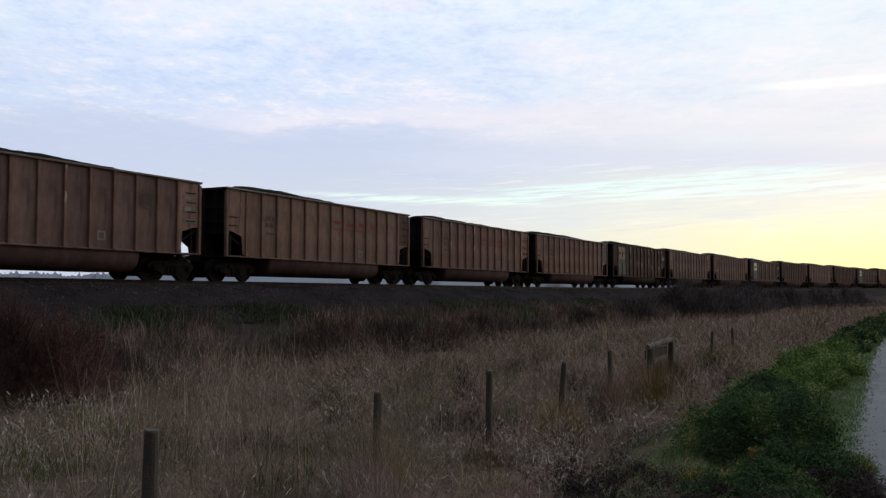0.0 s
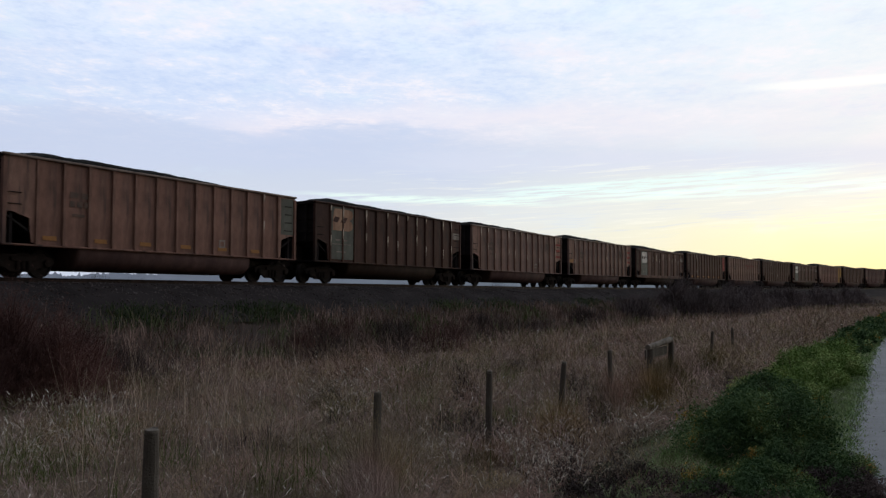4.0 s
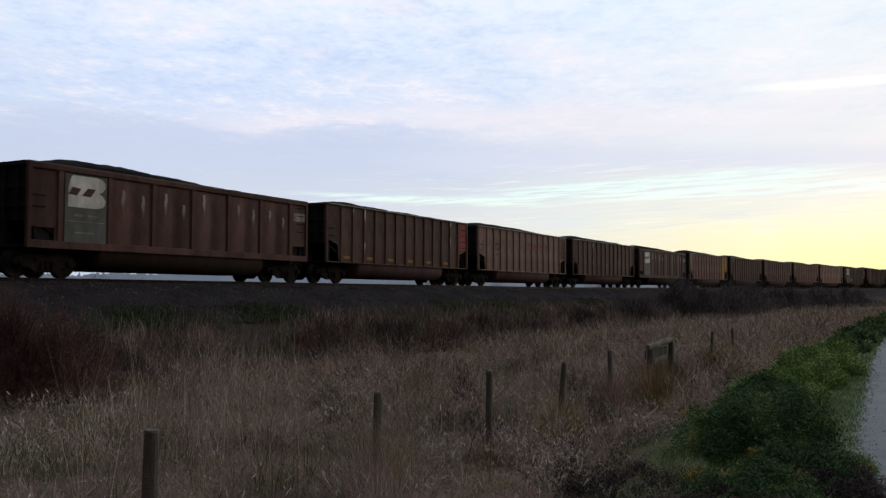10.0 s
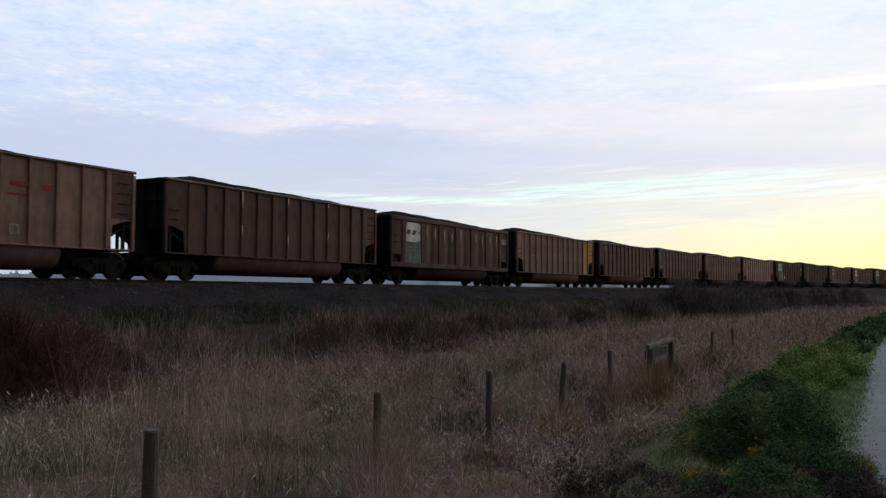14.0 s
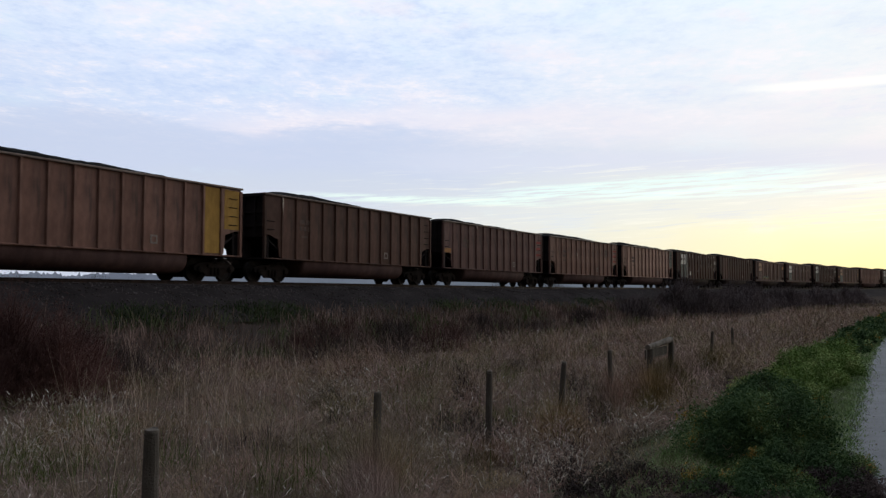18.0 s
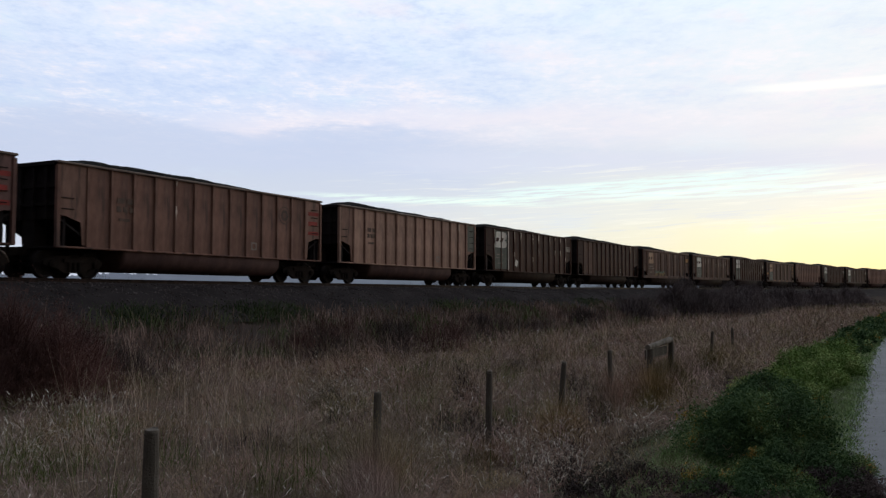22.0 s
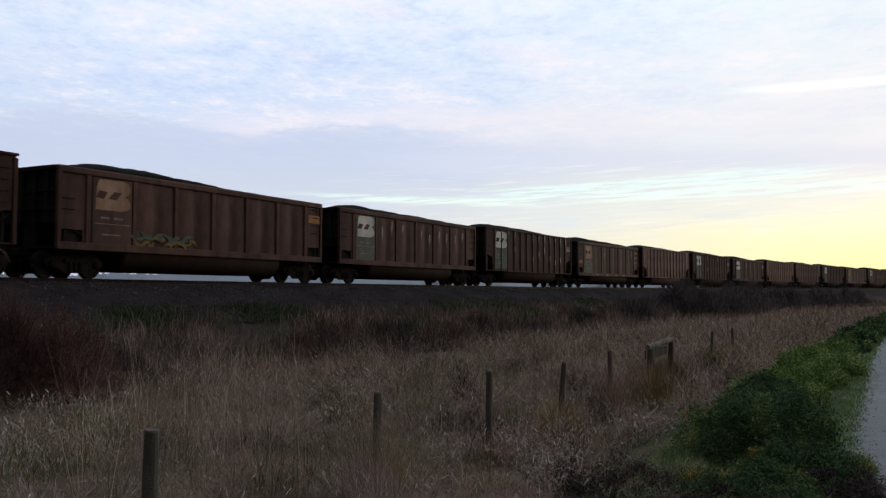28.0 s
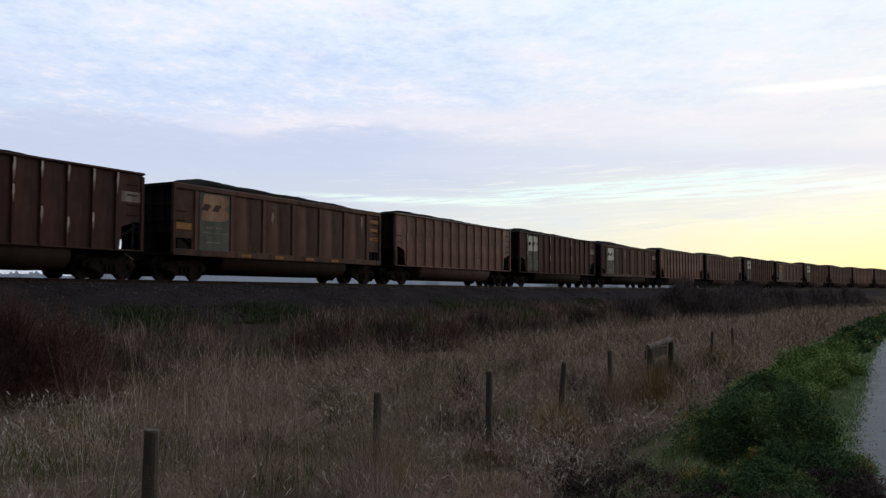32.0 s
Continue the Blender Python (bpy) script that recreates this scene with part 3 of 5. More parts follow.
def tub_bottom():
    bm = bmesh.new()
    half = [(1.44, 1.04), (1.46, 0.86), (1.45, 0.72), (1.40, 0.57), (1.31, 0.45), (1.17, 0.35), (1.0, 0.29), (0.8, 0.27)]
    prof = [(-y, z) for y, z in half] + [(y, z) for y, z in reversed(half)]
    rings = []
    for x, k in ((-4.42, 0.9), (-4.3, 1.0), (0, 1.0), (4.3, 1.0), (4.42, 0.9)):
        rings.append([bm.verts.new((x, y * k, 1.04 - (1.04 - z) * k)) for y, z in prof])
    for a, b in zip(rings, rings[1:]):
        for i in range(len(prof) - 1):
            bm.faces.new((a[i], b[i], b[i + 1], a[i + 1]))
    bm.faces.new(rings[0])
    bm.faces.new(rings[-1][::-1])
    bmesh.ops.recalc_face_normals(bm, faces=bm.faces)
    return bm


def end_wall():
    bm = box(bmesh.new(), 7.16, 7.22, -1.48, 1.48, 1.95, 3.74)
    return bm


def end_slope():
    return prism(bmesh.new(), [(7.2, 2.0), (7.2, 1.94), (5.6, 1.0), (5.5, 1.06)], 1, -1.45, 1.45)


def end_frame():
    """Centre plate, jacking posts and draft box over the truck."""
    bm = box(bmesh.new(), 6.72, 7.2, -0.3, 0.3, 1.05, 1.94)
    box(bm, 5.2, 7.34, -1.46, 1.46, 0.98, 1.05)
    box(bm, 6.9, 7.0, -1.44, -1.34, 1.05, 2.0)
    box(bm, 6.9, 7.0, 1.34, 1.44, 1.05, 2.0)
    return bm


def coupler():
    bm = box(bmesh.new(), 7.2, 7.78, -0.1, 0.1, 0.76, 0.96)
    prism(bm, [(7.72, -0.2), (8.05, -0.16), (8.08, 0.02), (7.98, 0.16), (7.72, 0.14)], 2, 0.72, 1.0)
    return softened(bm, 0.01)


def air_hose():
    bm = rod(bmesh.new(), (7.3, -0.62, 0.95), (7.62, -0.7, 0.74), 0.04)
    rod(bm, (7.62, -0.7, 0.74), (7.95, -0.45, 0.5), 0.035)
    return bm


def grab():
    bm = rod(bmesh.new(), (-0.22, -1.56, 0), (0.22, -1.56, 0), 0.018, n=5)
    rod(bm, (-0.22, -1.5, 0), (-0.22, -1.565, 0), 0.014, n=5)
    rod(bm, (0.22, -1.5, 0), (0.22, -1.565, 0), 0.014, n=5)
    return bm


def side_frame():
    out = [(-1.18, 0.42), (-1.18, 0.6), (-0.8, 0.74), (0.8, 0.74), (1.18, 0.6), (1.18, 0.42), (0.98, 0.36), (0.62, 0.3), (0.42, 0.17), (-0.42, 0.17), (-0.62, 0.3), (-0.98, 0.36)]
    bm = prism(bmesh.new(), out, 1, -1.1, -0.98)
    for x in (-0.89, 0.89):
        rod(bm, (x, -1.0, 0.457), (x, -1.2, 0.457), 0.13, n=12)
        rod(bm, (x, -1.19, 0.457), (x, -1.225, 0.457), 0.075, n=8)
    for x in (-0.2, 0.0, 0.2):
        rod(bm, (x, -1.12, 0.24), (x, -1.12, 0.52), 0.07, n=8)
    box(bm, -0.45, 0.45, -1.17, -0.98, 0.52, 0.66)
    return softened(bm, 0.012)


def bolster():
    bm = box(bmesh.new(), -0.2, 0.2, -1.1, 1.1, 0.5, 0.78)
    rod(bm, (0, 0, 0.78), (0, 0, 1.0), 0.2, n=12)
    box(bm, -0.7, 0.7, -0.5, -0.4, 0.3, 0.42)
    box(bm, -0.7, 0.7, 0.4, 0.5, 0.3, 0.42)
    return bm


def wheelset():
    """Axle and two flanged wheels about the axle's middle."""
    bm = rod(bmesh.new(), (0, -1.0, 0), (0, 1.0, 0), 0.08, n=10)
    prof = [(0.66, 0.14), (0.67, 0.4), (0.66, 0.49), (0.69, 0.492), (0.705, 0.46), (0.80, 0.455), (0.80, 0.39), (0.76, 0.37), (0.755, 0.2), (0.8, 0.15), (0.81, 0.08)]
    n = 28
    for sign in (-1, 1):
        rings = [[bm.verts.new((r * math.cos(2 * math.pi * i / n), sign * y, r * math.sin(2 * math.pi * i / n))) for i in range(n)] for y, r in prof]
        for a, b in zip(rings, rings[1:]):
            for i in range(n):
                bm.faces.new((a[i], b[i], b[(i + 1) % n], a[(i + 1) % n]))
        for k in range(4):
            c, s = math.cos(k * math.pi / 2), math.sin(k * math.pi / 2)
            rod(bm, (0.28 * c, sign * 0.74, 0.28 * s), (0.28 * c, sign * 0.775, 0.28 * s), 0.045, n=6)
    bmesh.ops.recalc_face_normals(bm, faces=bm.faces)
    return bm


def heap(seed, flat, rim):
    """The coal load: a long heap that crests near one end and sinks towards the other."""
    def make():
        rnd = random.Random(seed)
        bm = bmesh.new()
        nx, ny = 56, 10
        crest = rnd.uniform(0.14, 0.2)
        top = rnd.uniform(0.30, 0.42) * flat
        low = rnd.uniform(-0.02, 0.1)
        ph = rnd.uniform(0, 6)
        g = []
        for i in range(nx + 1):
            u = i / nx
            x = -7.1 + 14.2 * u
            if u < crest:
                h = top * math.sin(0.5 * math.pi * u / crest) ** 1.3 - 0.16 * (1 - u / crest)
            else:
                v = (u - crest) / (1 - crest)
                h = top * (1 - v ** 1.6) + low * v - 0.22 * max(0, v - 0.86) / 0.14
            h += 0.035 * math.sin(9 * u + ph) + 0.02 * math.sin(31 * u + 2 * ph)
            col = []
            for j in range(ny + 1):
                w = -1 + 2 * j / ny
                side = (1 - abs(w) ** 2.4)
                z = rim - 0.1 + max(h + 0.1, 0.0) * (0.28 + 0.72 * side) + rnd.uniform(-0.018, 0.018)
                col.append(bm.verts.new((x, w * 1.45, z)))
            g.append(col)
        for i in range(nx):
            for j in range(ny):
                bm.faces.new((g[i][j], g[i + 1][j], g[i + 1][j + 1], g[i][j + 1]))
        edge = [c[0] for c in g] + [g[-1][j] for j in range(1, ny + 1)] + [c[-1] for c in reversed(g[:-1])] + [g[0][j] for j in range(ny - 1, 0, -1)]
        low_ring = [bm.verts.new((v.co.x, v.co.y, rim - 0.5)) for v in edge]
        for i in range(len(edge)):
            k = (i + 1) % len(edge)
            bm.faces.new((edge[i], low_ring[i], low_ring[k], edge[k]))
        return bm
    return make


def plate(x0, x1, z0, z1, y, thick=0.006):
    return lambda: box(bmesh.new(), x0, x1, -y - thick, -y, z0, z1)


def block_mark(x, z, w, h, y):
    """A white block with a straight back and two round lobes in front."""
    def make():
        pts = [(0, 0), (0.78, 0), (0.93, 0.05), (1, 0.16), (1, 0.3), (0.94, 0.42), (0.84, 0.5), (0.94, 0.57), (1, 0.68), (1, 0.84), (0.93, 0.95), (0.78, 1), (0.12, 1), (0.05, 0.9), (0, 0.6)]
        return prism(bmesh.new(), [(x + a * w, z + b * h) for a, b in pts], 1, -y - 0.008, -y)
    return make


def slant_mark(x, z, w, h, y):
    """Two dark slanted bars across the middle of the white block."""
    def make():
        bm = bmesh.new()
        for pts in (((0.0, 0.4), (0.22, 0.36), (0.34, 0.6), (0.1, 0.63)), ((0.36, 0.38), (0.6, 0.36), (0.74, 0.62), (0.52, 0.63))):
            prism(bm, [(x + a * w, z + b * h) for a, b in pts], 1, -y - 0.013, -y)
        return bm
    return make


def ring_mark(x, z, r, y):
    def make():
        bm = bmesh.new()
        n = 24
        for r0, r1 in ((0.86, 1.0), (0.3, 0.62)):
            v = [[bm.verts.new((x + k * r * math.cos(2 * math.pi * i / n), -y - 0.01, z + k * r * math.sin(2 * math.pi * i / n))) for i in range(n)] for k in (r0, r1)]
            for i in range(n):
                bm.faces.new((v[0][i], v[0][(i + 1) % n], v[1][(i + 1) % n], v[1][i]))
        return bm
    return make


def bars_mark(x, z, spec, y):
    """Unreadable lettering as plain bars: (dx, dz, width, height) each."""
    def make():
        bm = bmesh.new()
        for dx, dz, w, h in spec:
            box(bm, x + dx, x + dx + w, -y - 0.008, -y, z + dz, z + dz + h)
        return bm
    return make


CALLSIGN = [(0, 0.3, 0.34, 0.2), (0.46, 0.3, 0.34, 0.2), (0, 0, 0.2, 0.2), (0.28, 0, 0.22, 0.2), (0.58, 0, 0.26, 0.2), (0.1, -0.32, 0.5, 0.1)]
SMALL = [(0, 0, 0.34, 0.07), (0, 0.26, 0.34, 0.07), (0, 0.07, 0.06, 0.19), (0.28, 0.07, 0.06, 0.19)]


def spray_stroke(y, seed):
    """One drawn-out curved stroke of spray paint with soft round ends."""
    def make():
        rnd = random.Random(seed)
        bm = bmesh.new()
        ln, w, bow, t = rnd.uniform(0.22, 0.55), rnd.uniform(0.03, 0.075), rnd.uniform(-0.14, 0.14), rnd.uniform(-0.5, 0.5)
        top, bottom = [], []
        for i in range(9):
            u = -1 + i / 4
            k = w * math.sqrt(max(0.02, 1 - u ** 4))
            a, b = u * ln / 2, bow * (1 - u * u)
            for side, out in ((k, top), (-k, bottom)):
                p, q = a, b + side
                out.append((p * math.cos(t) - q * math.sin(t), p * math.sin(t) + q * math.cos(t)))
        return prism(bm, bottom + top[::-1], 1, -y - 0.004 - 0.0005 * seed, -y)
    return make


def car(n, kind, coat, label, marks=(), end=None, panel=None, rim=None, streaks=0):
    """A loaded coal car, its base on the rails under its middle; the near side is -y."""
    base = tagged(new("coal_car"), label, "freight car", "coal train")
    rnd = random.Random(100 + n)
    tub = kind == "tub"
    top = 3.73 if tub else 3.62
    face = 1.6 if tub else 1.56
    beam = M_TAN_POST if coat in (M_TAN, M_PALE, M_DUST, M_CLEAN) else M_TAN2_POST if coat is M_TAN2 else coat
    rim = rim or (M_RIM if tub else coat)
    for m in (Matrix.Identity(4), FLIP):
        near = m is not FLIP
        if tub:
            for i, x in enumerate(POSTS):
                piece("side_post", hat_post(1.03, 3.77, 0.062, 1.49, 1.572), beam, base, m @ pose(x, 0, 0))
                if i < 12:
                    piece("side_panel", bulged(0.97, 0.026, 1.03, 3.77, 1.49), coat, base, m @ pose(x + 0.5083, 0, 0), shade=True)
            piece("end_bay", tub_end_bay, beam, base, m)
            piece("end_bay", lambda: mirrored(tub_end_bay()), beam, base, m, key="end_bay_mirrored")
        else:
            for i, x in enumerate(HPOSTS):
                piece("side_post", hat_post(1.06, 3.5, 0.13, 1.47, 1.56), coat, base, m @ pose(x, 0, 0), key="hopper_post")
                if i < 6:
                    piece("side_panel", bulged(1.86, 0.07, 1.06, 3.5, 1.475, True), coat, base, m @ pose(x + 1.0167, 0, 0), key="hopper_panel", shade=True)
            piece("end_bay", hopper_end_bay, coat, base, m, key="hopper_bay")
            piece("end_bay", lambda: mirrored(hopper_end_bay()), coat, base, m, key="hopper_bay_mirrored")
        if tub:
            piece("top_rim", lambda: softened(box(bmesh.new(), -7.36, 7.36, -1.6, -1.44, 3.765, 3.85), 0.02), rim, base, m)
            piece("side_sill", lambda: softened(box(bmesh.new(), -7.34, 7.34, -1.555, -1.42, 0.98, 1.05), 0.02), coat, base, m)
        else:
            piece("top_rim", lambda: softened(box(bmesh.new(), -7.34, 7.34, -1.58, -1.42, 3.48, 3.72), 0.04), rim, base, m, key="hopper_rim")
            piece("side_sill", lambda: softened(box(bmesh.new(), -7.34, 7.34, -1.57, -1.4, 0.94, 1.2), 0.02), coat, base, m, key="hopper_sill")
        piece("corner_post", lambda: softened(box(bmesh.new(), 7.2, 7.35, -1.575, -1.44, 1.0, 3.7), 0.015), coat, base, m)
        piece("corner_post", lambda: mirrored(softened(box(bmesh.new(), 7.2, 7.35, -1.575, -1.44, 1.0, 3.7), 0.015)), coat, base, m, key="corner_post_mirrored")
        drop = pose(0, 0, 0) if tub else pose(0, 0, -0.13)
        # The ends turn from the glow; black steel paints that shade in.
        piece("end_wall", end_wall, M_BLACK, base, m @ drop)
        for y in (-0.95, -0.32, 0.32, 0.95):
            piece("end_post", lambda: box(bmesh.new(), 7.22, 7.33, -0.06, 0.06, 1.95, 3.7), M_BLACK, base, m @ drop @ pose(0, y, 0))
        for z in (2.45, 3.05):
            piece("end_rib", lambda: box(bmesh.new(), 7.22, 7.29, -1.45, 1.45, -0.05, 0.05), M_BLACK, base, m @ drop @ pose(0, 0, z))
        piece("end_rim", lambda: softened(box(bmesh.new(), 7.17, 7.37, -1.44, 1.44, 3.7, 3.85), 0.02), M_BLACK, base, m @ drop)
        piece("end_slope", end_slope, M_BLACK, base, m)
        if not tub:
            # Added black plates behind the end openings, blocking daylight seen through them.
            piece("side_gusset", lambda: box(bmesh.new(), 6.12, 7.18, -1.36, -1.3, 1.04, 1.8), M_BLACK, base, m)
            piece("side_gusset", lambda: box(bmesh.new(), -7.18, -6.12, -1.36, -1.3, 1.04, 1.8), M_BLACK, base, m, key="added_backing_left")
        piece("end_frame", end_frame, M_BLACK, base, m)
        piece("coupler", coupler, M_TRUCK, base, m)
        # Pale rim metal on the hose paints in its glint.
        piece("air_hose", air_hose, M_RIM, base, m)
        for x, zs in ((-6.9, (2.28, 2.64)), (6.8, (2.28, 2.64, 3.0, 3.36))) if near else ():
            for z in zs:
                piece("grab_iron", grab, M_BLACK, base, pose(x, 0, z))
    dull = not tub or coat is M_DARK or coat is M_RED
    piece("belly", tub_bottom, M_BELLY if dull else M_BELLY2, base, shade=True, label="rounded bottom between the trucks")
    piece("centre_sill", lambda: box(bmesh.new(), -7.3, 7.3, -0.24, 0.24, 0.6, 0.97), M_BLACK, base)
    v = n % 6
    piece("load", heap(40 + v, 1.0 if tub else 1.2, 3.85 if tub else 3.72), M_COAL, base, key="load%d%s" % (v, kind), label="heaped black coal", shade=True)
    # paint and lettering on the near side
    if panel:
        back, mark = panel
        y0 = 1.524 if tub else 1.55
        x0, x1 = (-6.02, -4.16) if tub else (-5.95, -4.24)
        if back:
            piece("logo_panel", plate(x0, x1, 1.15, 3.68 if tub else 3.46, y0), back, base, key="logo_panel" + kind)
        if mark:
            spot = (x0 + 0.12, 2.55 if tub else 2.36, x1 - x0 - 0.2, 1.06, y0 + 0.008)
            piece("logo", block_mark(*spot), mark, base, key="logo" + kind)
            piece("logo_bars", slant_mark(*spot), coat, base, key="logo_bars" + kind)
            piece("lettering", bars_mark(x0 + 0.1, 1.85, [(0, 0.02, 1.55, 0.03), (0.25, 0.2, 0.36, 0.08), (0.8, 0.2, 0.42, 0.08), (0.3, -0.36, 0.8, 0.05)], y0 + 0.01), M_FADED, base, key="panel_lines" + kind)
    if end:
        colour, how = end
        if how == "full":
            piece("end_stripe", plate(6.3, 7.18, 2.1, 3.7, 1.525), colour, base, key="end_full")
            if colour is M_YELLOW:
                piece("yellow_panel", plate(5.16, 6.02, 1.1, 3.72, 1.517), colour, base)
        elif how == "square":
            piece("end_stripe", plate(6.32, 7.18, 2.75, 3.12, 1.525), colour, base, key="end_square")
        else:
            piece("end_stripe", bars_mark(6.35, 2.2, [(0, 0, 0.8, 0.16), (0, 0.42, 0.7, 0.2), (0, 0.9, 0.8, 0.16)], 1.525), colour, base, key="end_bars")
    for mark in marks:
        if mark == "callsign":
            piece("lettering", bars_mark(-4.85, 2.35, CALLSIGN, 1.527), M_INK, base, key="callsign")
        elif mark == "red_name":
            piece("lettering", bars_mark(0.2, 2.7, [(0, 0.18, 0.7, 0.12), (0.02, -0.12, 0.75, 0.05), (1.1, 0.1, 0.6, 0.16), (1.1, -0.12, 0.8, 0.05), (2.2, 0.16, 0.6, 0.14), (2.1, -0.12, 0.8, 0.05), (3.3, 0.1, 0.4, 0.18)], 1.527), M_REDP, base, key="red_name")
        elif mark == "ring":
            piece("emblem", ring_mark(4.57, 2.95, 0.4, 1.527), M_INK, base, key="ring")
        elif mark == "box":
            piece("lettering", bars_mark(2.35, 1.32, SMALL, 1.527), M_FADED, base, key="box")
        elif mark == "diamond":
            piece("placard", lambda: prism(bmesh.new(), [(-3.02, 1.48), (-2.78, 1.84), (-2.42, 1.72), (-2.62, 1.34)], 1, -1.54, -1.527), M_WHITE, base, key="diamond")
            piece("pale_post", lambda: box(bmesh.new(), -4.13, -4.0, -1.588, -1.574, 1.1, 3.7), M_WHITE, base, key="pale_post")
        elif mark == "dashes":
            for x in (-5.6, -3.55, -1.53, 0.5, 2.55, 4.58):
                piece("reflector", lambda: box(bmesh.new(), -0.26, 0.26, -1.532, -1.522, 1.2, 1.34), M_ORANGE, base, pose(x, 0, 0), key="reflector")
        elif mark == "spray":
            for k in range(30):
                low = k % 3 == 2
                paint = M_OCHRE if low else M_TEAL if k % 3 else M_GREEN
                piece("spray_stroke", spray_stroke(1.555, k), paint, base, pose(-4.1 + 0.1 * k + rnd.uniform(-0.05, 0.05), 0, (1.3 if low else 1.56) + rnd.uniform(-0.1, 0.14)), key="spray_stroke%d" % k)
        elif mark == "orange_dashes":
            for x in (-3.2, -1.0, 1.2, 3.2):
                piece("reflector", lambda: box(bmesh.new(), -0.3, 0.3, -1.582, -1.57, 1.0, 1.12), M_ORANGE, base, pose(x, 0, 0), key="orange_reflector")
        elif mark == "patch":
            piece("end_patch", plate(-7.15, -6.35, 1.95, 2.2, 1.525), M_ORANGE, base, key="patch")
    # bare scraped metal from the post tops on ribbed cars; pale streaks on the bulges of smooth ones
    picked = rnd.sample(range(13) if tub else range(10), min(streaks, 10))
    for i in picked:
        ln = rnd.choice((0.3, 0.6, 1.1, 1.7) if coat is M_DARK else (0.2, 0.35, 0.8))
        if tub:
            spots = [(POSTS[i] + rnd.uniform(-0.012, 0.012), 1.573, 0.05, min(ln, 0.8), 3.74 - min(ln, 0.8) / 2)]
            if rnd.random() < 0.7:
                spots.append((POSTS[i] + rnd.uniform(-0.012, 0.012), 1.573, 0.042, 0.6, rnd.uniform(1.7, 2.6)))
        else:
            ln = rnd.choice((0.6, 0.9))
            spots = [(HPOSTS[1 + i // 2] + 1.0167 + (-0.465 if i % 2 else 0.465), 1.55, 0.085, ln, rnd.uniform(2.5, 2.95))]
        for x, y, w, ln, z in spots:
            tilt = pose(0, 0, 0, 0, rnd.uniform(-3, 3), 0)
            piece("bare_streak", lambda: prism(bmesh.new(), [(-w * 0.4, -ln / 2), (w * 0.3, -ln * 0.34), (w * 0.55, -ln * 0.1), (w, ln * 0.2), (w * 0.6, ln / 2), (-w * 0.7, ln / 2), (-w * 0.5, 0.26 * ln), (-w, 0.1 * ln), (-w * 0.55, -0.2 * ln)], 1, -0.006, 0.0), M_BARE if tub else M_STREAK, base, pose(x, -y, z) @ tilt, key="bare_streak%g%g" % (ln, w))
    for x in (-6.25, 6.25):
        tr = piece("truck", bolster, M_TRUCK, base, pose(x, 0, 0))
        piece("side_frame", side_frame, M_TRUCK, tr)
        piece("side_frame", side_frame, M_TRUCK, tr, FLIP)
        for k in (-0.89, 0.89):
            w = piece("wheelset", wheelset, M_WHEEL, tr, pose(k, 0, 0.457))
            (AXLES_A if k < 0 else AXLES_B).append(w)
    return base


def mirrored(bm):
    for v in bm.verts:
        v.co.x = -v.co.x
    bmesh.ops.reverse_faces(bm, faces=bm.faces)
    return bm


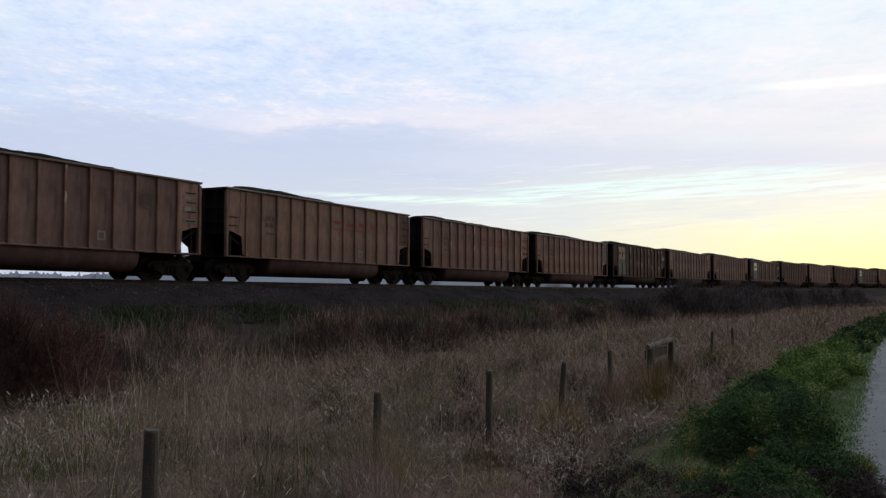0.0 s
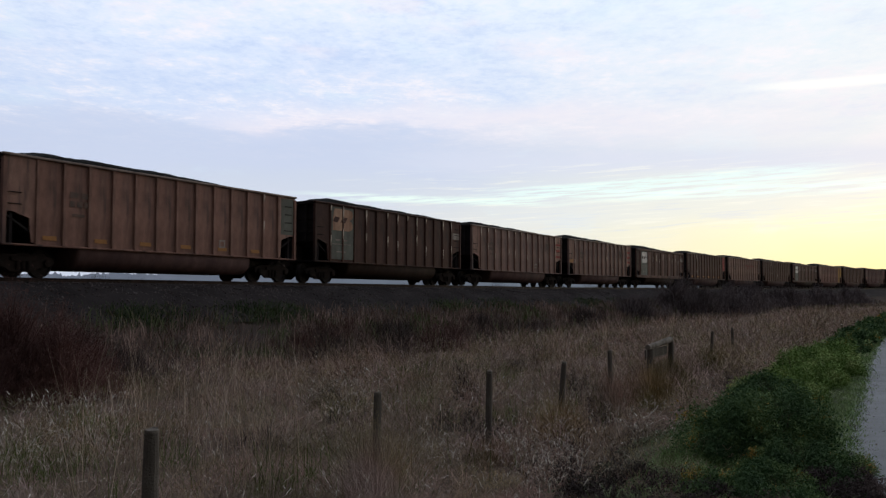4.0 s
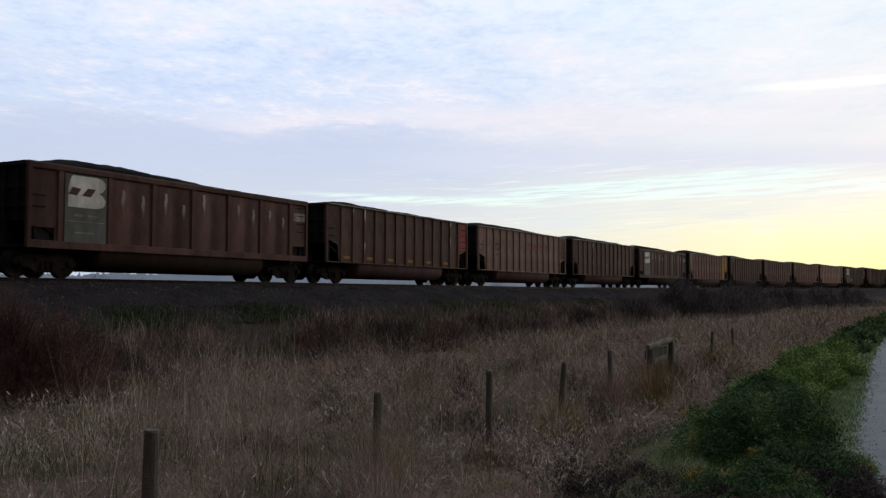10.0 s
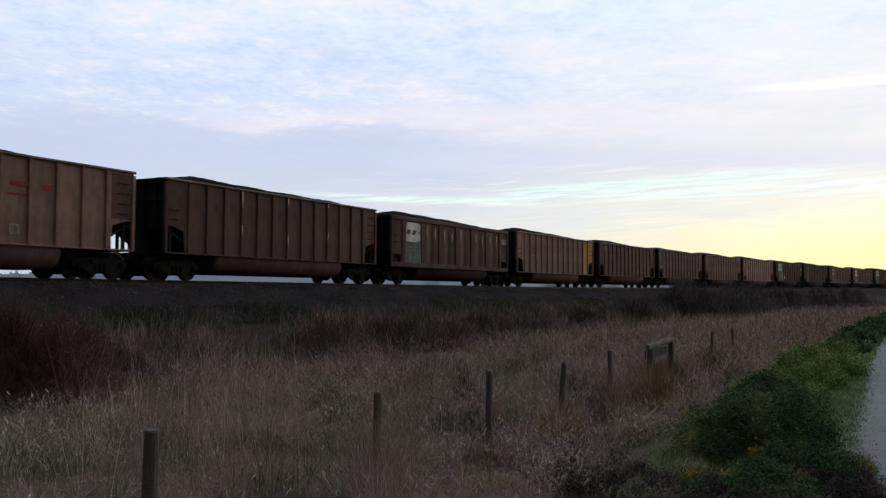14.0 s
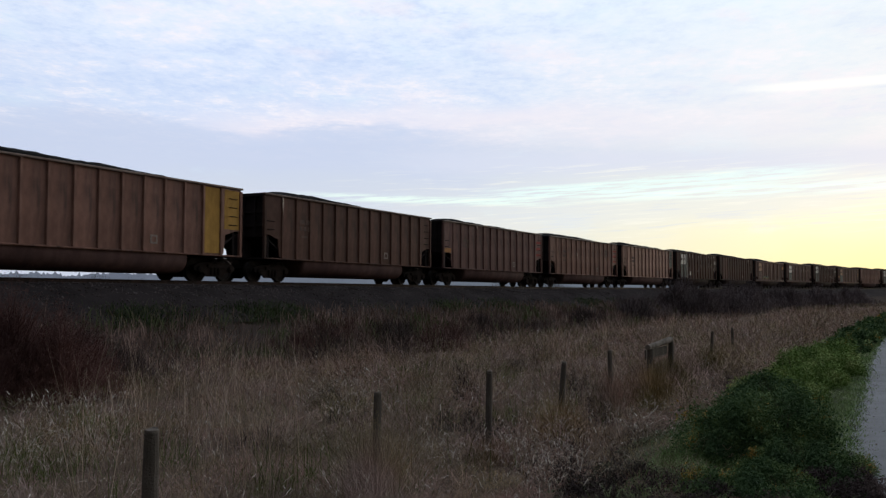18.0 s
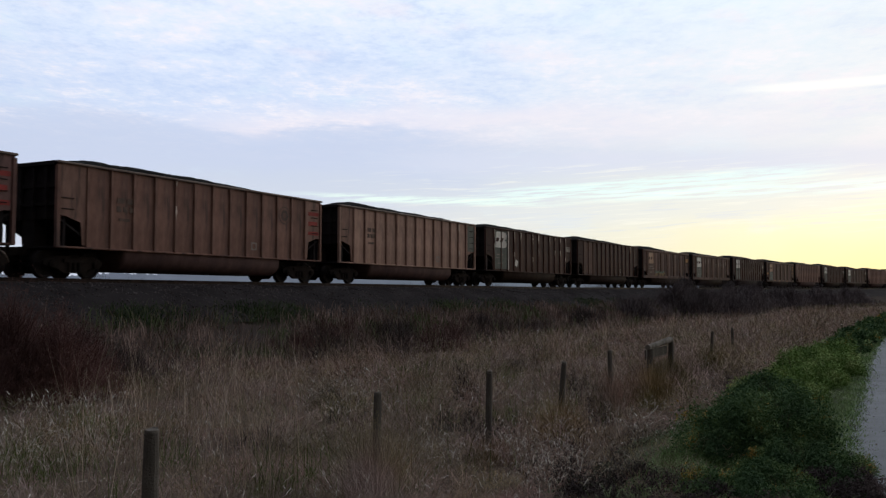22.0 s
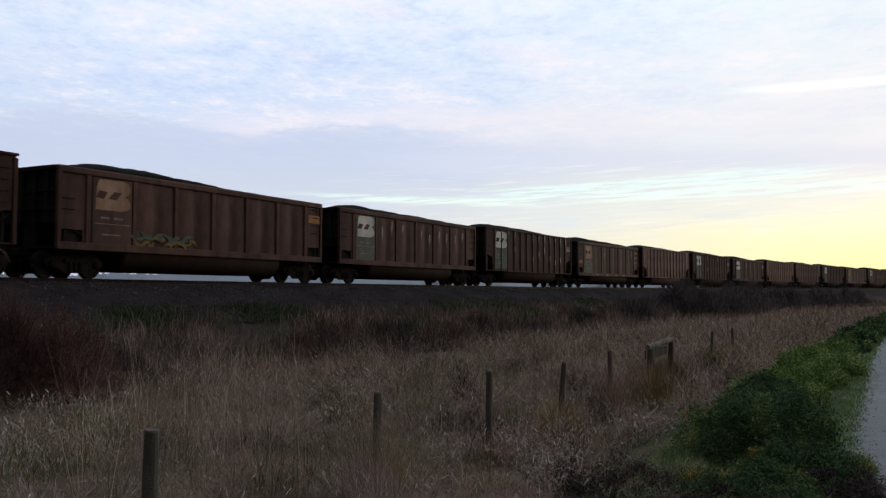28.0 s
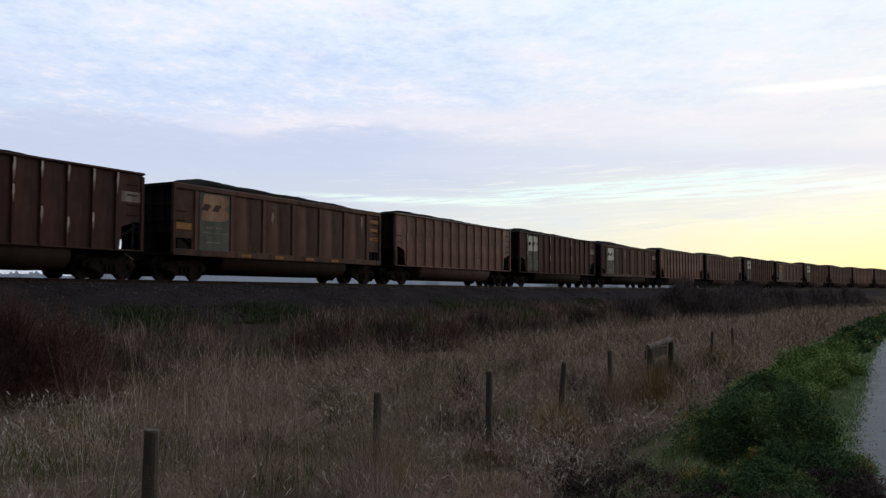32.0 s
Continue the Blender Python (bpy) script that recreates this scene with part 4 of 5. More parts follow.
AXLES_A, AXLES_B = [], []
L_TAN = "tan ribbed coal gondola heaped with black coal"
L_DUL = "dusty brown ribbed coal gondola with a full load"
L_HOP = "maroon smooth-sided hopper car with a white block mark"
L_DRK = "dark brown ribbed coal gondola with a pale logo panel"
FLEET = [
    ("tub", M_DUST, "dusty tan coal gondola with a faded round emblem", ("ring", "box", "callsign"), (M_FADED, "bars"), None, None, 2),
    ("tub", M_PALE, "pale tan coal gondola with faded red lettering", ("red_name", "callsign", "box"), (M_BROWN, "full"), None, None, 0),
    ("tub", M_TAN, L_DUL, ("box", "red_name", "callsign"), (M_REDP, "bars"), None, None, 6),
    ("tub", M_TAN, "tan coal gondola with yellow reflectors along the sill", ("callsign", "dashes", "box"), (M_GREEN, "full"), None, None, 1),
    ("tub", M_DARK, L_DRK, (), (M_FADED, "square"), (M_GREEN, M_PINK), M_DARK, 11),
    ("tub", M_DUST, "dusty tan coal gondola with a red end stripe", ("ring", "callsign", "box"), (M_REDP, "bars"), None, None, 9),
    ("tub", M_DUST, "dusty tan coal gondola with a red marking at its end", ("ring", "callsign", "box", "patch"), (M_REDP, "bars"), None, None, 5),
    ("hopper", M_RED, L_HOP, (), (M_FADED, "square"), (M_GREEN, M_WHITE), None, 9),
    ("tub", M_BROWN, "brown coal gondola with a red end panel", ("dashes",), (M_REDP, "full"), None, None, 3),
    ("tub", M_PALE, "pale tan coal gondola with faded red lettering", ("red_name", "callsign", "box"), (M_BROWN, "full"), None, None, 0),
    ("tub", M_BROWN, L_DUL, (), None, None, None, 3),
    ("hopper", M_RED, L_HOP, (), (M_FADED, "square"), (M_GREEN, M_WHITE), None, 9),
    ("tub", M_TAN, "tan coal gondola with a yellow end panel", ("callsign", "box"), (M_YELLOW, "full"), None, None, 0),
    ("tub", M_BROWN, L_DUL, ("callsign", "box"), None, None, None, 1),
    ("tub", M_TAN2, L_DUL, ("callsign", "box", "patch"), (M_REDP, "bars"), None, None, 2),
    ("tub", M_TAN, L_TAN, ("callsign", "box", "ring"), (M_REDP, "bars"), None, None, 1),
    ("tub", M_CLEAN, "clean pale tan coal gondola with a dark end panel", ("callsign", "box"), (M_GREEN, "full"), None, None, 1),
    ("tub", M_DARK, "dark brown coal gondola with a logo panel and white placard", ("diamond",), (M_FADED, "square"), (M_GREEN, M_WHITE), M_DARK, 11),
    ("tub", M_DARK, "dark maroon coal gondola with thin white panel lines", ("box",), None, (M_RED, None), M_DARK, 1),
    ("hopper", M_RED, "maroon hopper car with an orange mark and spray paint", ("spray",), (M_ORANGE, "square"), (M_BROWN, M_PINK), None, 0),
    ("hopper", M_RED, L_HOP, (), None, (M_GREEN, M_WHITE), None, 9),
    ("tub", M_DARK, L_DRK, (), (M_FADED, "square"), (M_GREEN, M_WHITE), M_DARK, 11),
    ("hopper", M_BROWN, "brown hopper car with a weathered orange and green panel", ("orange_dashes", "patch"), (M_ORANGE, "bars"), (M_GREEN, M_PINK), None, 2),
    ("tub", M_TAN, L_TAN, ("callsign", "box"), None, None, None, 1),
    ("tub", M_DARK, L_DRK, (), (M_FADED, "square"), (M_GREEN, M_WHITE), M_DARK, 3),
    ("hopper", M_DARK, "dark hopper car with a large white mark", (), (M_FADED, "square"), (M_GREEN, M_WHITE), None, 1),
    ("tub", M_TAN, L_TAN, ("callsign",), None, None, None, 0),
    ("tub", M_TAN2, L_DUL, (), (M_FADED, "bars"), None, None, 2),
    ("tub", M_DARK, L_DRK, (), None, (M_GREEN, M_WHITE), M_DARK, 2),
    ("hopper", M_BROWN, "brown hopper car with a faded panel", (), None, (M_GREEN, M_ORANGE), None, 1),
    ("tub", M_BROWN, L_DRK, (), None, (M_GREEN, M_WHITE), M_BROWN, 2),
    ("tub", M_TAN2, L_DUL, ("callsign",), None, None, None, 1),
    ("tub", M_TAN, L_TAN, ("callsign",), None, None, None, 1),
    ("tub", M_TAN2, L_DUL, ("box",), None, None, None, 1),
    ("hopper", M_RED, L_HOP, (), None, (M_GREEN, M_WHITE), None, 1),
    ("tub", M_TAN2, L_DUL, ("callsign",), None, None, None, 1),
]
TRAIN = [car(i, k, c, lab, mk, en, pn, rm, st) for i, (k, c, lab, mk, en, pn, rm, st) in enumerate(FLEET)]


# ---- field ----
def plans(s, o):
    """plan() for arrays: x and y."""
    h = HEAD + CURVE * np.clip(s - S0, 0, S1 - S0)
    x = X0 + np.minimum(s, S0) * math.sin(HEAD) + (math.cos(HEAD) - np.cos(h)) / CURVE + np.maximum(s - S1, 0) * np.sin(h)
    y = Y0 + np.minimum(s, S0) * math.cos(HEAD) + (np.sin(h) - math.sin(HEAD)) / CURVE + np.maximum(s - S1, 0) * np.cos(h)
    return x + o * np.cos(h), y - o * np.sin(h)


def blades(name, x, y, z, length, width, lean, material, label, category, seed=1, curl=0.5, turn=None, plain=False):
    """Bent blades, each a tapered strip of its own, from arrays of roots and sizes; plain ones are short straight slivers."""
    rng = np.random.default_rng(seed)
    n = len(x)
    a = rng.uniform(0, 2 * np.pi, n)
    b = rng.uniform(0, 2 * np.pi, n)
    if turn is not None:
        a = turn + rng.normal(0, 0.5, n)
    d = np.stack([np.cos(a), np.sin(a)], -1)
    wdir = np.stack([np.cos(b), np.sin(b)], -1)
    root = np.stack([x, y, z], -1)
    # the strip follows an arc that bends over towards its tip
    v = np.zeros((n, 5, 3))
    c = root.copy()
    last = 0.0
    for k, (f, wk) in enumerate(((0.0, 1.0), (0.5, 0.8), (1.0, 0.0))):
        if k:
            ang = lean * (0.55 + (curl + 0.45) * (f + last) / 2 * 1.2)
            step = length * (f - last)
            c = c.copy()
            c[:, :2] += d * (step * np.sin(ang))[:, None]
            c[:, 2] += step * np.cos(ang)
            last = f
        half = (width * wk / 2)[:, None] * wdir
        if k < 2:
            v[:, 2 * k] = c
            v[:, 2 * k + 1] = c
            v[:, 2 * k, :2] -= half
            v[:, 2 * k + 1, :2] += half
        else:
            v[:, 4] = c
    v[:, 4, 2] = np.maximum(v[:, 4, 2], root[:, 2] - 0.1)
    order = np.array([0, 1, 2]) if plain else np.array([0, 1, 3, 0, 3, 2, 2, 3, 4])
    if plain:
        v = v[:, [0, 1, 4]]
    k = v.shape[1]
    tris = (np.arange(n)[:, None] * k + order).reshape(-1)
    me = bpy.data.meshes.new(name)
    me.vertices.add(n * k)
    me.vertices.foreach_set("co", v.reshape(-1))
    me.loops.add(len(tris))
    me.loops.foreach_set("vertex_index", tris.astype(np.int32))
    me.polygons.add(len(tris) // 3)
    me.polygons.foreach_set("loop_start", np.arange(0, len(tris), 3, dtype=np.int32))
    me.update(calc_edges=True)
    me.materials.append(material)
    return tagged(new(name, me), label, category or "plants", kind="stuff")


def heights(o):
    return np.interp(o, [e[0] for e in EDGES], [e[1] for e in EDGES])


# where the meadow changes: (x, y, radius)
STRAW_AT = [(-4.62, 10.59, 0.96), (-5.39, 13.7, 0.56), (0.95, 10.27, 0.46), (1.8, 13.17, 0.51), (0.99, 8.42, 0.38), (0.99, 16.21, 0.41), (-1.87, 16.16, 0.72), (-0.14, 9.89, 0.31), (2.53, 11.55, 0.38), (-0.68, 8.16, 0.31)]
TAWNY_AT = [(1.05, 10.66, 0.55), (4.62, 18.42, 1.09), (3.71, 21.19, 0.96), (6.0, 21.25, 0.84), (-4.79, 33.84, 1.3), (-6.93, 22.65, 0.9), (-5.22, 22.69, 0.89), (-3.58, 13.73, 0.63), (-1.76, 11.5, 0.52), (4.69, 34.22, 1.98), (10.62, 30.69, 1.24), (7.0, 17.5, 0.7)]
GREEN_AT = [(-6.99, 17.59, 0.54), (-0.85, 21.08, 0.6), (-1.55, 8.4, 0.24), (-1.25, 8.94, 0.17), (-0.48, 8.17, 0.21), (1.24, 20.36, 0.39), (5.1, 39.03, 1.5), (-4.19, 9.2, 0.39), (-3.0, 9.86, 0.2), (1.13, 7.95, 0.2), (-1.01, 50.0, 2.0), (-4.21, 11.46, 0.23)]
HOLLOW_AT = [(-7.19, 20.92, 0.84), (0.05, 11.52, 0.44), (1.7, 17.23, 0.55), (2.58, 15.35, 0.59), (1.08, 7.95, 0.46), (-2.46, 8.65, 0.23), (0.6, 8.18, 0.31), (-1.08, 9.88, 0.32), (-3.05, 7.91, 0.32), (3.14, 13.19, 0.43), (-0.41, 27.31, 0.87), (-2.83, 15.25, 0.39), (-3.6, 9.0, 0.32), (-4.6, 9.3, 0.32), (-3.3, 11.2, 0.42), (-1.9, 8.0, 0.26), (-0.2, 8.4, 0.3), (-2.6, 7.6, 0.4), (-3.4, 7.9, 0.4), (-4.2, 8.6, 0.4), (-1.2, 7.7, 0.35)]


def patch_of(x, y, spots, rng=None, more=0, reach=(7, 60), grow=0.05):
    """0 to 1: how far points lie inside soft round patches, with more of them strewn at random."""
    spots = list(spots)
    for _ in range(more):
        d = reach[0] * (reach[1] / reach[0]) ** rng.uniform(0, 1)
        a = rng.uniform(-0.6, 0.55)
        spots.append((d * math.sin(a), d * math.cos(a), grow * d ** 0.85 * rng.uniform(0.5, 1.4)))
    out = np.zeros_like(x)
    for px, py, r in spots:
        out = np.maximum(out, np.exp(-((x - px) ** 2 + ((y - py) / 1.7) ** 2) / (r * r)))
    return out


def fan(rng, c, near, far, narrow=0.84):
    """Points strewn evenly over the view of the meadow: thick close by, thinning out along the line."""
    dist = near * (far / near) ** rng.uniform(0, 1, c)
    ang = np.where(rng.uniform(0, 1, c) < narrow, rng.uniform(-0.6, 0.56, c), rng.uniform(-2.9, 1.0, c))
    return dist * np.sin(ang), dist * np.cos(ang)


def meadow():
    rng = np.random.default_rng(7)
    # tussocks of last year's grass, each laid over to one side, with bare hollows between them
    c, n = 9000, 270000
    cx, cy = fan(rng, c, 4.2, 120)
    hollow = patch_of(cx, cy, HOLLOW_AT, rng, 110, (6, 17), 0.05)
    cdist = np.hypot(cx, cy)
    broad = np.sin(cx * 0.9 + 1.7 * np.sin(cy * 0.45)) * np.sin(cy * 0.8 + 1.3 * np.sin(cx * 0.6 + 1)) + 0.5 * np.sin(cx * 2.3 + cy * 1.1)
    size = np.clip(rng.uniform(0.35, 1.05, c) * (1 + 0.4 * broad) * (1 - 0.75 * hollow), 0.12, 1.35)
    odds = (1 - 0.85 * hollow) * (0.4 + size)
    i = rng.choice(c, n, p=odds / odds.sum())
    turn = rng.uniform(0, 2 * np.pi, n)
    off = np.abs(rng.normal(0, 0.12, n)) * size[i] * (1 + 0.03 * cdist[i])
    x, y = cx[i] + off * np.cos(turn), cy[i] + off * np.sin(turn)
    o, s = offset_of(x, y)
    keep = (o > 5.6) & (o < 25.0) & (rng.uniform(0, 1, n) < np.clip((o - 7.2) / 3.0, 0.0, 1))
    keep &= (o < 23.8) | (rng.uniform(0, 1, n) < 0.12)
    x, y, o, i, turn = x[keep], y[keep], o[keep], i[keep], turn[keep]
    k, dist = len(x), np.hypot(x, y)
    lay = rng.uniform(0, 2 * np.pi, c)
    turn = np.where(rng.uniform(0, 1, k) < 0.65, lay[i] + rng.normal(0, 0.5, k), turn)
    along = offset_of(x, y)[1]
    far = np.clip((dist - 11) / 9, 0, 1)
    tall = np.where(o > 23.2, 0.4, 1.0) * np.interp(o, (9, 14, 21), (0.5, 1.0, 1.15)) * (1 + 0.25 * np.clip((along - 8) / 4, 0, 1))
    matted = rng.uniform(0, 1, k) < 0.8 - 0.25 * far
    length = rng.uniform(0.2, 0.78, k) * size[i] * tall * (0.55 + 0.45 * far)
    lean = np.where(matted, rng.uniform(0.5, 1.6, k), np.abs(rng.normal(0.9 - 0.3 * far, 0.4, k)))
    z = heights(o) - 0.02 + np.where(matted, rng.uniform(0.0, 0.42, k) * tall * size[i], 0.0)
    width = (0.001 + 0.00027 * dist) * rng.uniform(0.5, 1.4, k)
    tawny = rng.uniform(0, 1, k) < 0.9 * patch_of(x, y, TAWNY_AT, rng, 40, (10, 70), 0.06)
    args = ("grass", 2, 1.1)
    for name, material, label, on in (("dry_grass", M_GRASS, "matted dry brown meadow grass in the field", ~tawny), ("tawny_grass", M_TAWNY, "tawny dry grass in soft clumps", tawny)):
        blades(name, x[on], y[on], z[on], length[on] * np.where(tawny[on], 1.15, 1.0), width[on], lean[on], material, label, *args, turn[on])
    # fine short litter that fills the mat, sparse in the hollows
    n = 780000
    x, y = fan(rng, n, 4.2, 130, 0.92)
    o, s = offset_of(x, y)
    hollow = patch_of(x, y, HOLLOW_AT, np.random.default_rng(17), 110, (6, 17), 0.05)
    keep = (o > 6.2) & (o < 24.4) & (rng.uniform(0, 1, n) < np.clip((o - 8.2) / 3.5, 0.05, 1) * (1 - 0.7 * hollow))
    x, y, o, hollow = x[keep], y[keep], o[keep], hollow[keep]
    k, dist = len(x), np.hypot(x, y)
    lump = 0.5 + 0.5 * np.sin(x * 1.9 + 1.4 * np.sin(y * 0.9)) * np.sin(y * 1.3 + 1.1 * np.sin(x * 1.2 + 2))
    z = heights(o) + rng.uniform(-0.02, 1, k) * (0.13 + 0.32 * lump) * (1 - 0.7 * hollow) * np.where(o > 23.2, 0.3, 1.0)
    blades("meadow_litter", x, y, z, rng.uniform(0.04, 0.15, k) * (1 + 0.02 * dist), (0.0012 + 0.0004 * dist) * rng.uniform(0.5, 1.4, k), rng.uniform(0.35, 1.6, k), M_LITTER, "fine broken grass litter filling the meadow mat", "grass", 16, 1.0, None, True)
    # pale broken straws, curled over and lying in drifts
    n = 120000
    x, y = fan(rng, n, 4.5, 70, 1.0)
    o, s = offset_of(x, y)
    keep = (o > 8.0) & (o < 24.0) & (rng.uniform(0, 1, n) < 0.07 + 0.7 * patch_of(x, y, STRAW_AT, rng, 34, (8, 50), 0.035))
    x, y, o = x[keep], y[keep], o[keep]
    k, dist = len(x), np.hypot(x, y)
    blades("pale_straw", x, y, heights(o) + rng.uniform(0.08, 0.42, k), rng.uniform(0.05, 0.2, k), (0.0013 + 0.00045 * dist) * rng.uniform(0.4, 1.4, k), rng.uniform(0.5, 1.7, k), M_STRAW, "pale broken straw lying on the matted grass", "straw", 6, 1.3)
    # upright straw stalks, mostly in the wet strip before the bank
    n = 9000
    dist = 8 * (60 / 8) ** rng.uniform(0, 1, n)
    ang = rng.uniform(-0.55, 0.5, n)
    x, y = dist * np.sin(ang), dist * np.cos(ang)
    o, s = offset_of(x, y)
    keep = (o > 9.5) & (o < 23) & ((o > 15) | (s > 11)) & (x / y > -0.41) & (rng.uniform(0, 1, n) < np.where(x / y < -0.16, 0.42, 0.1))
    x, y, o, dist = x[keep], y[keep], o[keep], dist[keep]
    k = len(x)
    blades("straw_stalks", x, y, heights(o), rng.uniform(0.7, 1.75, k) * np.where(x / y < -0.16, 1.0, 0.6), (0.0018 + 0.00026 * dist) * rng.uniform(0.5, 1.4, k), np.abs(rng.normal(0.28, 0.22, k)), M_STALK, "tall pale straw stalks standing in the meadow", "grass", 3, 0.8)
    # tufts of fresh grass that come up through the dry mat
    n = 150000
    x, y = fan(rng, n, 5, 60, 1.0)
    o, s = offset_of(x, y)
    fresh = patch_of(x, y, GREEN_AT, rng, 36, (8, 50), 0.028)
    keep = (o > 9.0) & (o < 22.6) & (rng.uniform(0, 1, n) < 0.02 + 0.8 * fresh)
    x, y, o = x[keep], y[keep], o[keep]
    k, dist = len(x), np.hypot(x, y)
    blades("green_grass", x, y, heights(o) + rng.uniform(0, 0.12, k), rng.uniform(0.2, 0.5, k), (0.0016 + 0.0004 * dist) * rng.uniform(0.5, 1.4, k), np.abs(rng.normal(0.4, 0.3, k)), M_TUFT, "fresh green tufts in the dry meadow", "grass", 12, 0.9)
    # rank grass that hides the feet of the old posts
    feet = ((0.58, 21.42, 0.35), (3.19, 21.63, 0.85), (5.6, 21.68, 0.4), (7.78, 21.75, 0.62), (10.26, 21.74, 0.7), (11.85, 21.95, 0.78), (12.6, 21.95, 0.72), (13.5, 21.93, 0.76), (18.88, 21.66, 0.66), (21.43, 21.76, 0.66))
    for k, (s0, o0, h) in enumerate(feet):
        n = int(1000 * (h / 0.4) ** 1.6)
        ds, do = -3.98 - s0, 26.1 - o0
        gap = rng.uniform(0.15, 0.75, n) / math.hypot(ds, do)
        s, o = s0 + gap * ds + rng.normal(0, 0.13, n), o0 + gap * do + rng.normal(0, 0.13, n)
        x, y = plans(s, o)
        dist = np.hypot(x, y)
        blades("grass_tuft", x, y, heights(o) - 0.02, h * rng.uniform(0.25, 1.2, n), (0.001 + 0.00026 * dist) * rng.uniform(0.5, 1.3, n), np.abs(rng.normal(0.4, 0.35, n)), M_GRASS, "rank dry grass at the foot of a fence post", "grass", 200 + k, 1.0)
    # green verge beside the path
    n = 230000
    s = -26 + 136 * (0.2 + 0.6 * (rng.uniform(0, 1, n) - 0.5) + 0.8 * np.maximum(rng.uniform(0, 1, n) - 0.6, 0) * rng.uniform(0, 1, n))
    s = np.where(rng.uniform(0, 1, n) < 0.6, 0.5 + 110 * rng.uniform(0, 1, n) ** 2, s)
    o = np.interp(s, (3, 7, 10, 19, 30), (25.78, 25.6, 25.52, 25.3, 25.22)) - 1.9 * rng.uniform(0, 1, n) ** 0.8 + np.abs(rng.normal(0, 0.2, n)) * (rng.uniform(0, 1, n) < 0.4)
    keep = (s > 4.6) | (o > 25.3) | (s < 0) | (rng.uniform(0, 1, n) < 0.2)
    s, o = s[keep], o[keep]
    n = len(s)
    x, y = plans(s, o)
    dist = np.hypot(x, y)
    blades("verge_grass", x, y, heights(o) + 0.02, rng.uniform(0.06, 0.2, n) * np.interp(o - np.interp(s, (3, 7, 10, 19, 30), (25.78, 25.6, 25.52, 25.3, 25.22)), (-1.5, -0.1, 0.15), (1.3, 0.65, 0.25)), 0.002 + 0.0005 * dist, rng.uniform(0.4, 1.6, n), M_GREENG, "short green grass along the edge of the path", "grass", 4)
    # dead leaves and broken stems strewn over the edge of the path
    n = 900
    s = -6 + 40 * rng.uniform(0, 1, n) ** 1.6
    o = np.interp(s, (3, 7, 10, 19, 30), (25.7, 25.5, 25.4, 25.1, 25.0)) + rng.normal(0, 0.14, n)
    x, y = plans(s, o)
    blades("leaf_litter", x, y, np.full(n, 0.03), rng.uniform(0.015, 0.08, n), rng.uniform(0.006, 0.02, n), rng.uniform(1.1, 1.6, n), M_DTWIG, "dead leaves strewn along the edge of the path", "leaf litter", 14)
    # dark brush on the lower bank and in the ditch
    n = 75000
    s = -12 + 185 * rng.uniform(0, 1, n) ** 1.7
    o = rng.normal(7.9, 1.9, n)
    lump = np.sin(s * 0.55 + np.sin(o)) + np.sin(s * 0.21 + 2 + o * 0.7) + rng.normal(0, 0.5, n)
    keep = (lump > -1.4) & (o > 4.7) & (o < 12.5)
    s, o = s[keep], o[keep]
    x, y = plans(s, o)
    k = len(x)
    dist = np.hypot(x, y)
    blades("bank_brush", x, y, heights(o) + rng.uniform(0, 0.25, k), rng.uniform(0.2, 0.75, k), (0.004 + 0.0006 * dist) * rng.uniform(0.6, 1.6, k), np.abs(rng.normal(0.6, 0.4, k)), M_BRUSH, "dark dead brush along the foot of the bank", "brush", 8)
    # low green weeds at the foot of the ballast
    n = 42000
    s = 10 + 90 * rng.uniform(0, 1, n) ** 1.4
    o = rng.normal(5.2, 0.5, n)
    keep = (np.sin(s * 0.9) + np.sin(s * 0.33 + 1) + rng.normal(0, 0.5, n) > 0.5) & (o > 4.2)
    s, o = s[keep], o[keep]
    x, y = plans(s, o)
    k = len(x)
    foot = np.interp(o, (4.1, 4.6, 5.1, 5.7, 6.7, 7.6), (1.32, 1.1, 0.9, 0.62, 0.34, 0.14))
    blades("bank_weeds", x, y, foot, rng.uniform(0.08, 0.26, k), rng.uniform(0.012, 0.03, k), np.abs(rng.normal(0.8, 0.4, k)), M_WEED, "low green weeds at the foot of the ballast bank", "weeds", 5)


def leafy(name, points, size, material, parent, seed, label="", wide=0.15):
    """Small leaves, two triangles each, about the given points."""
    rng = np.random.default_rng(seed)
    p = np.asarray(points)
    n = len(p)
    a = rng.normal(0, 1, (n, 3))
    a /= np.linalg.norm(a, axis=1)[:, None]
    b = np.cross(a, rng.normal(0, 1, (n, 3)))
    b /= np.linalg.norm(b, axis=1)[:, None] + 1e-9
    sz = size * 1.7 * rng.uniform(0.6, 1.5, n)[:, None]
    v = np.stack([p - a * sz, p + b * sz * wide, p + a * sz, p - b * sz * wide], 1)
    me = bpy.data.meshes.new(name)
    me.vertices.add(n * 4)
    me.vertices.foreach_set("co", v.reshape(-1))
    me.loops.add(n * 4)
    me.loops.foreach_set("vertex_index", np.arange(n * 4, dtype=np.int32))
    me.polygons.add(n)
    me.polygons.foreach_set("loop_start", np.arange(0, n * 4, 4, dtype=np.int32))
    me.update(calc_edges=True)
    me.materials.append(material)
    ob = new(name, me)
    ob.parent = parent
    return tagged(ob, label)


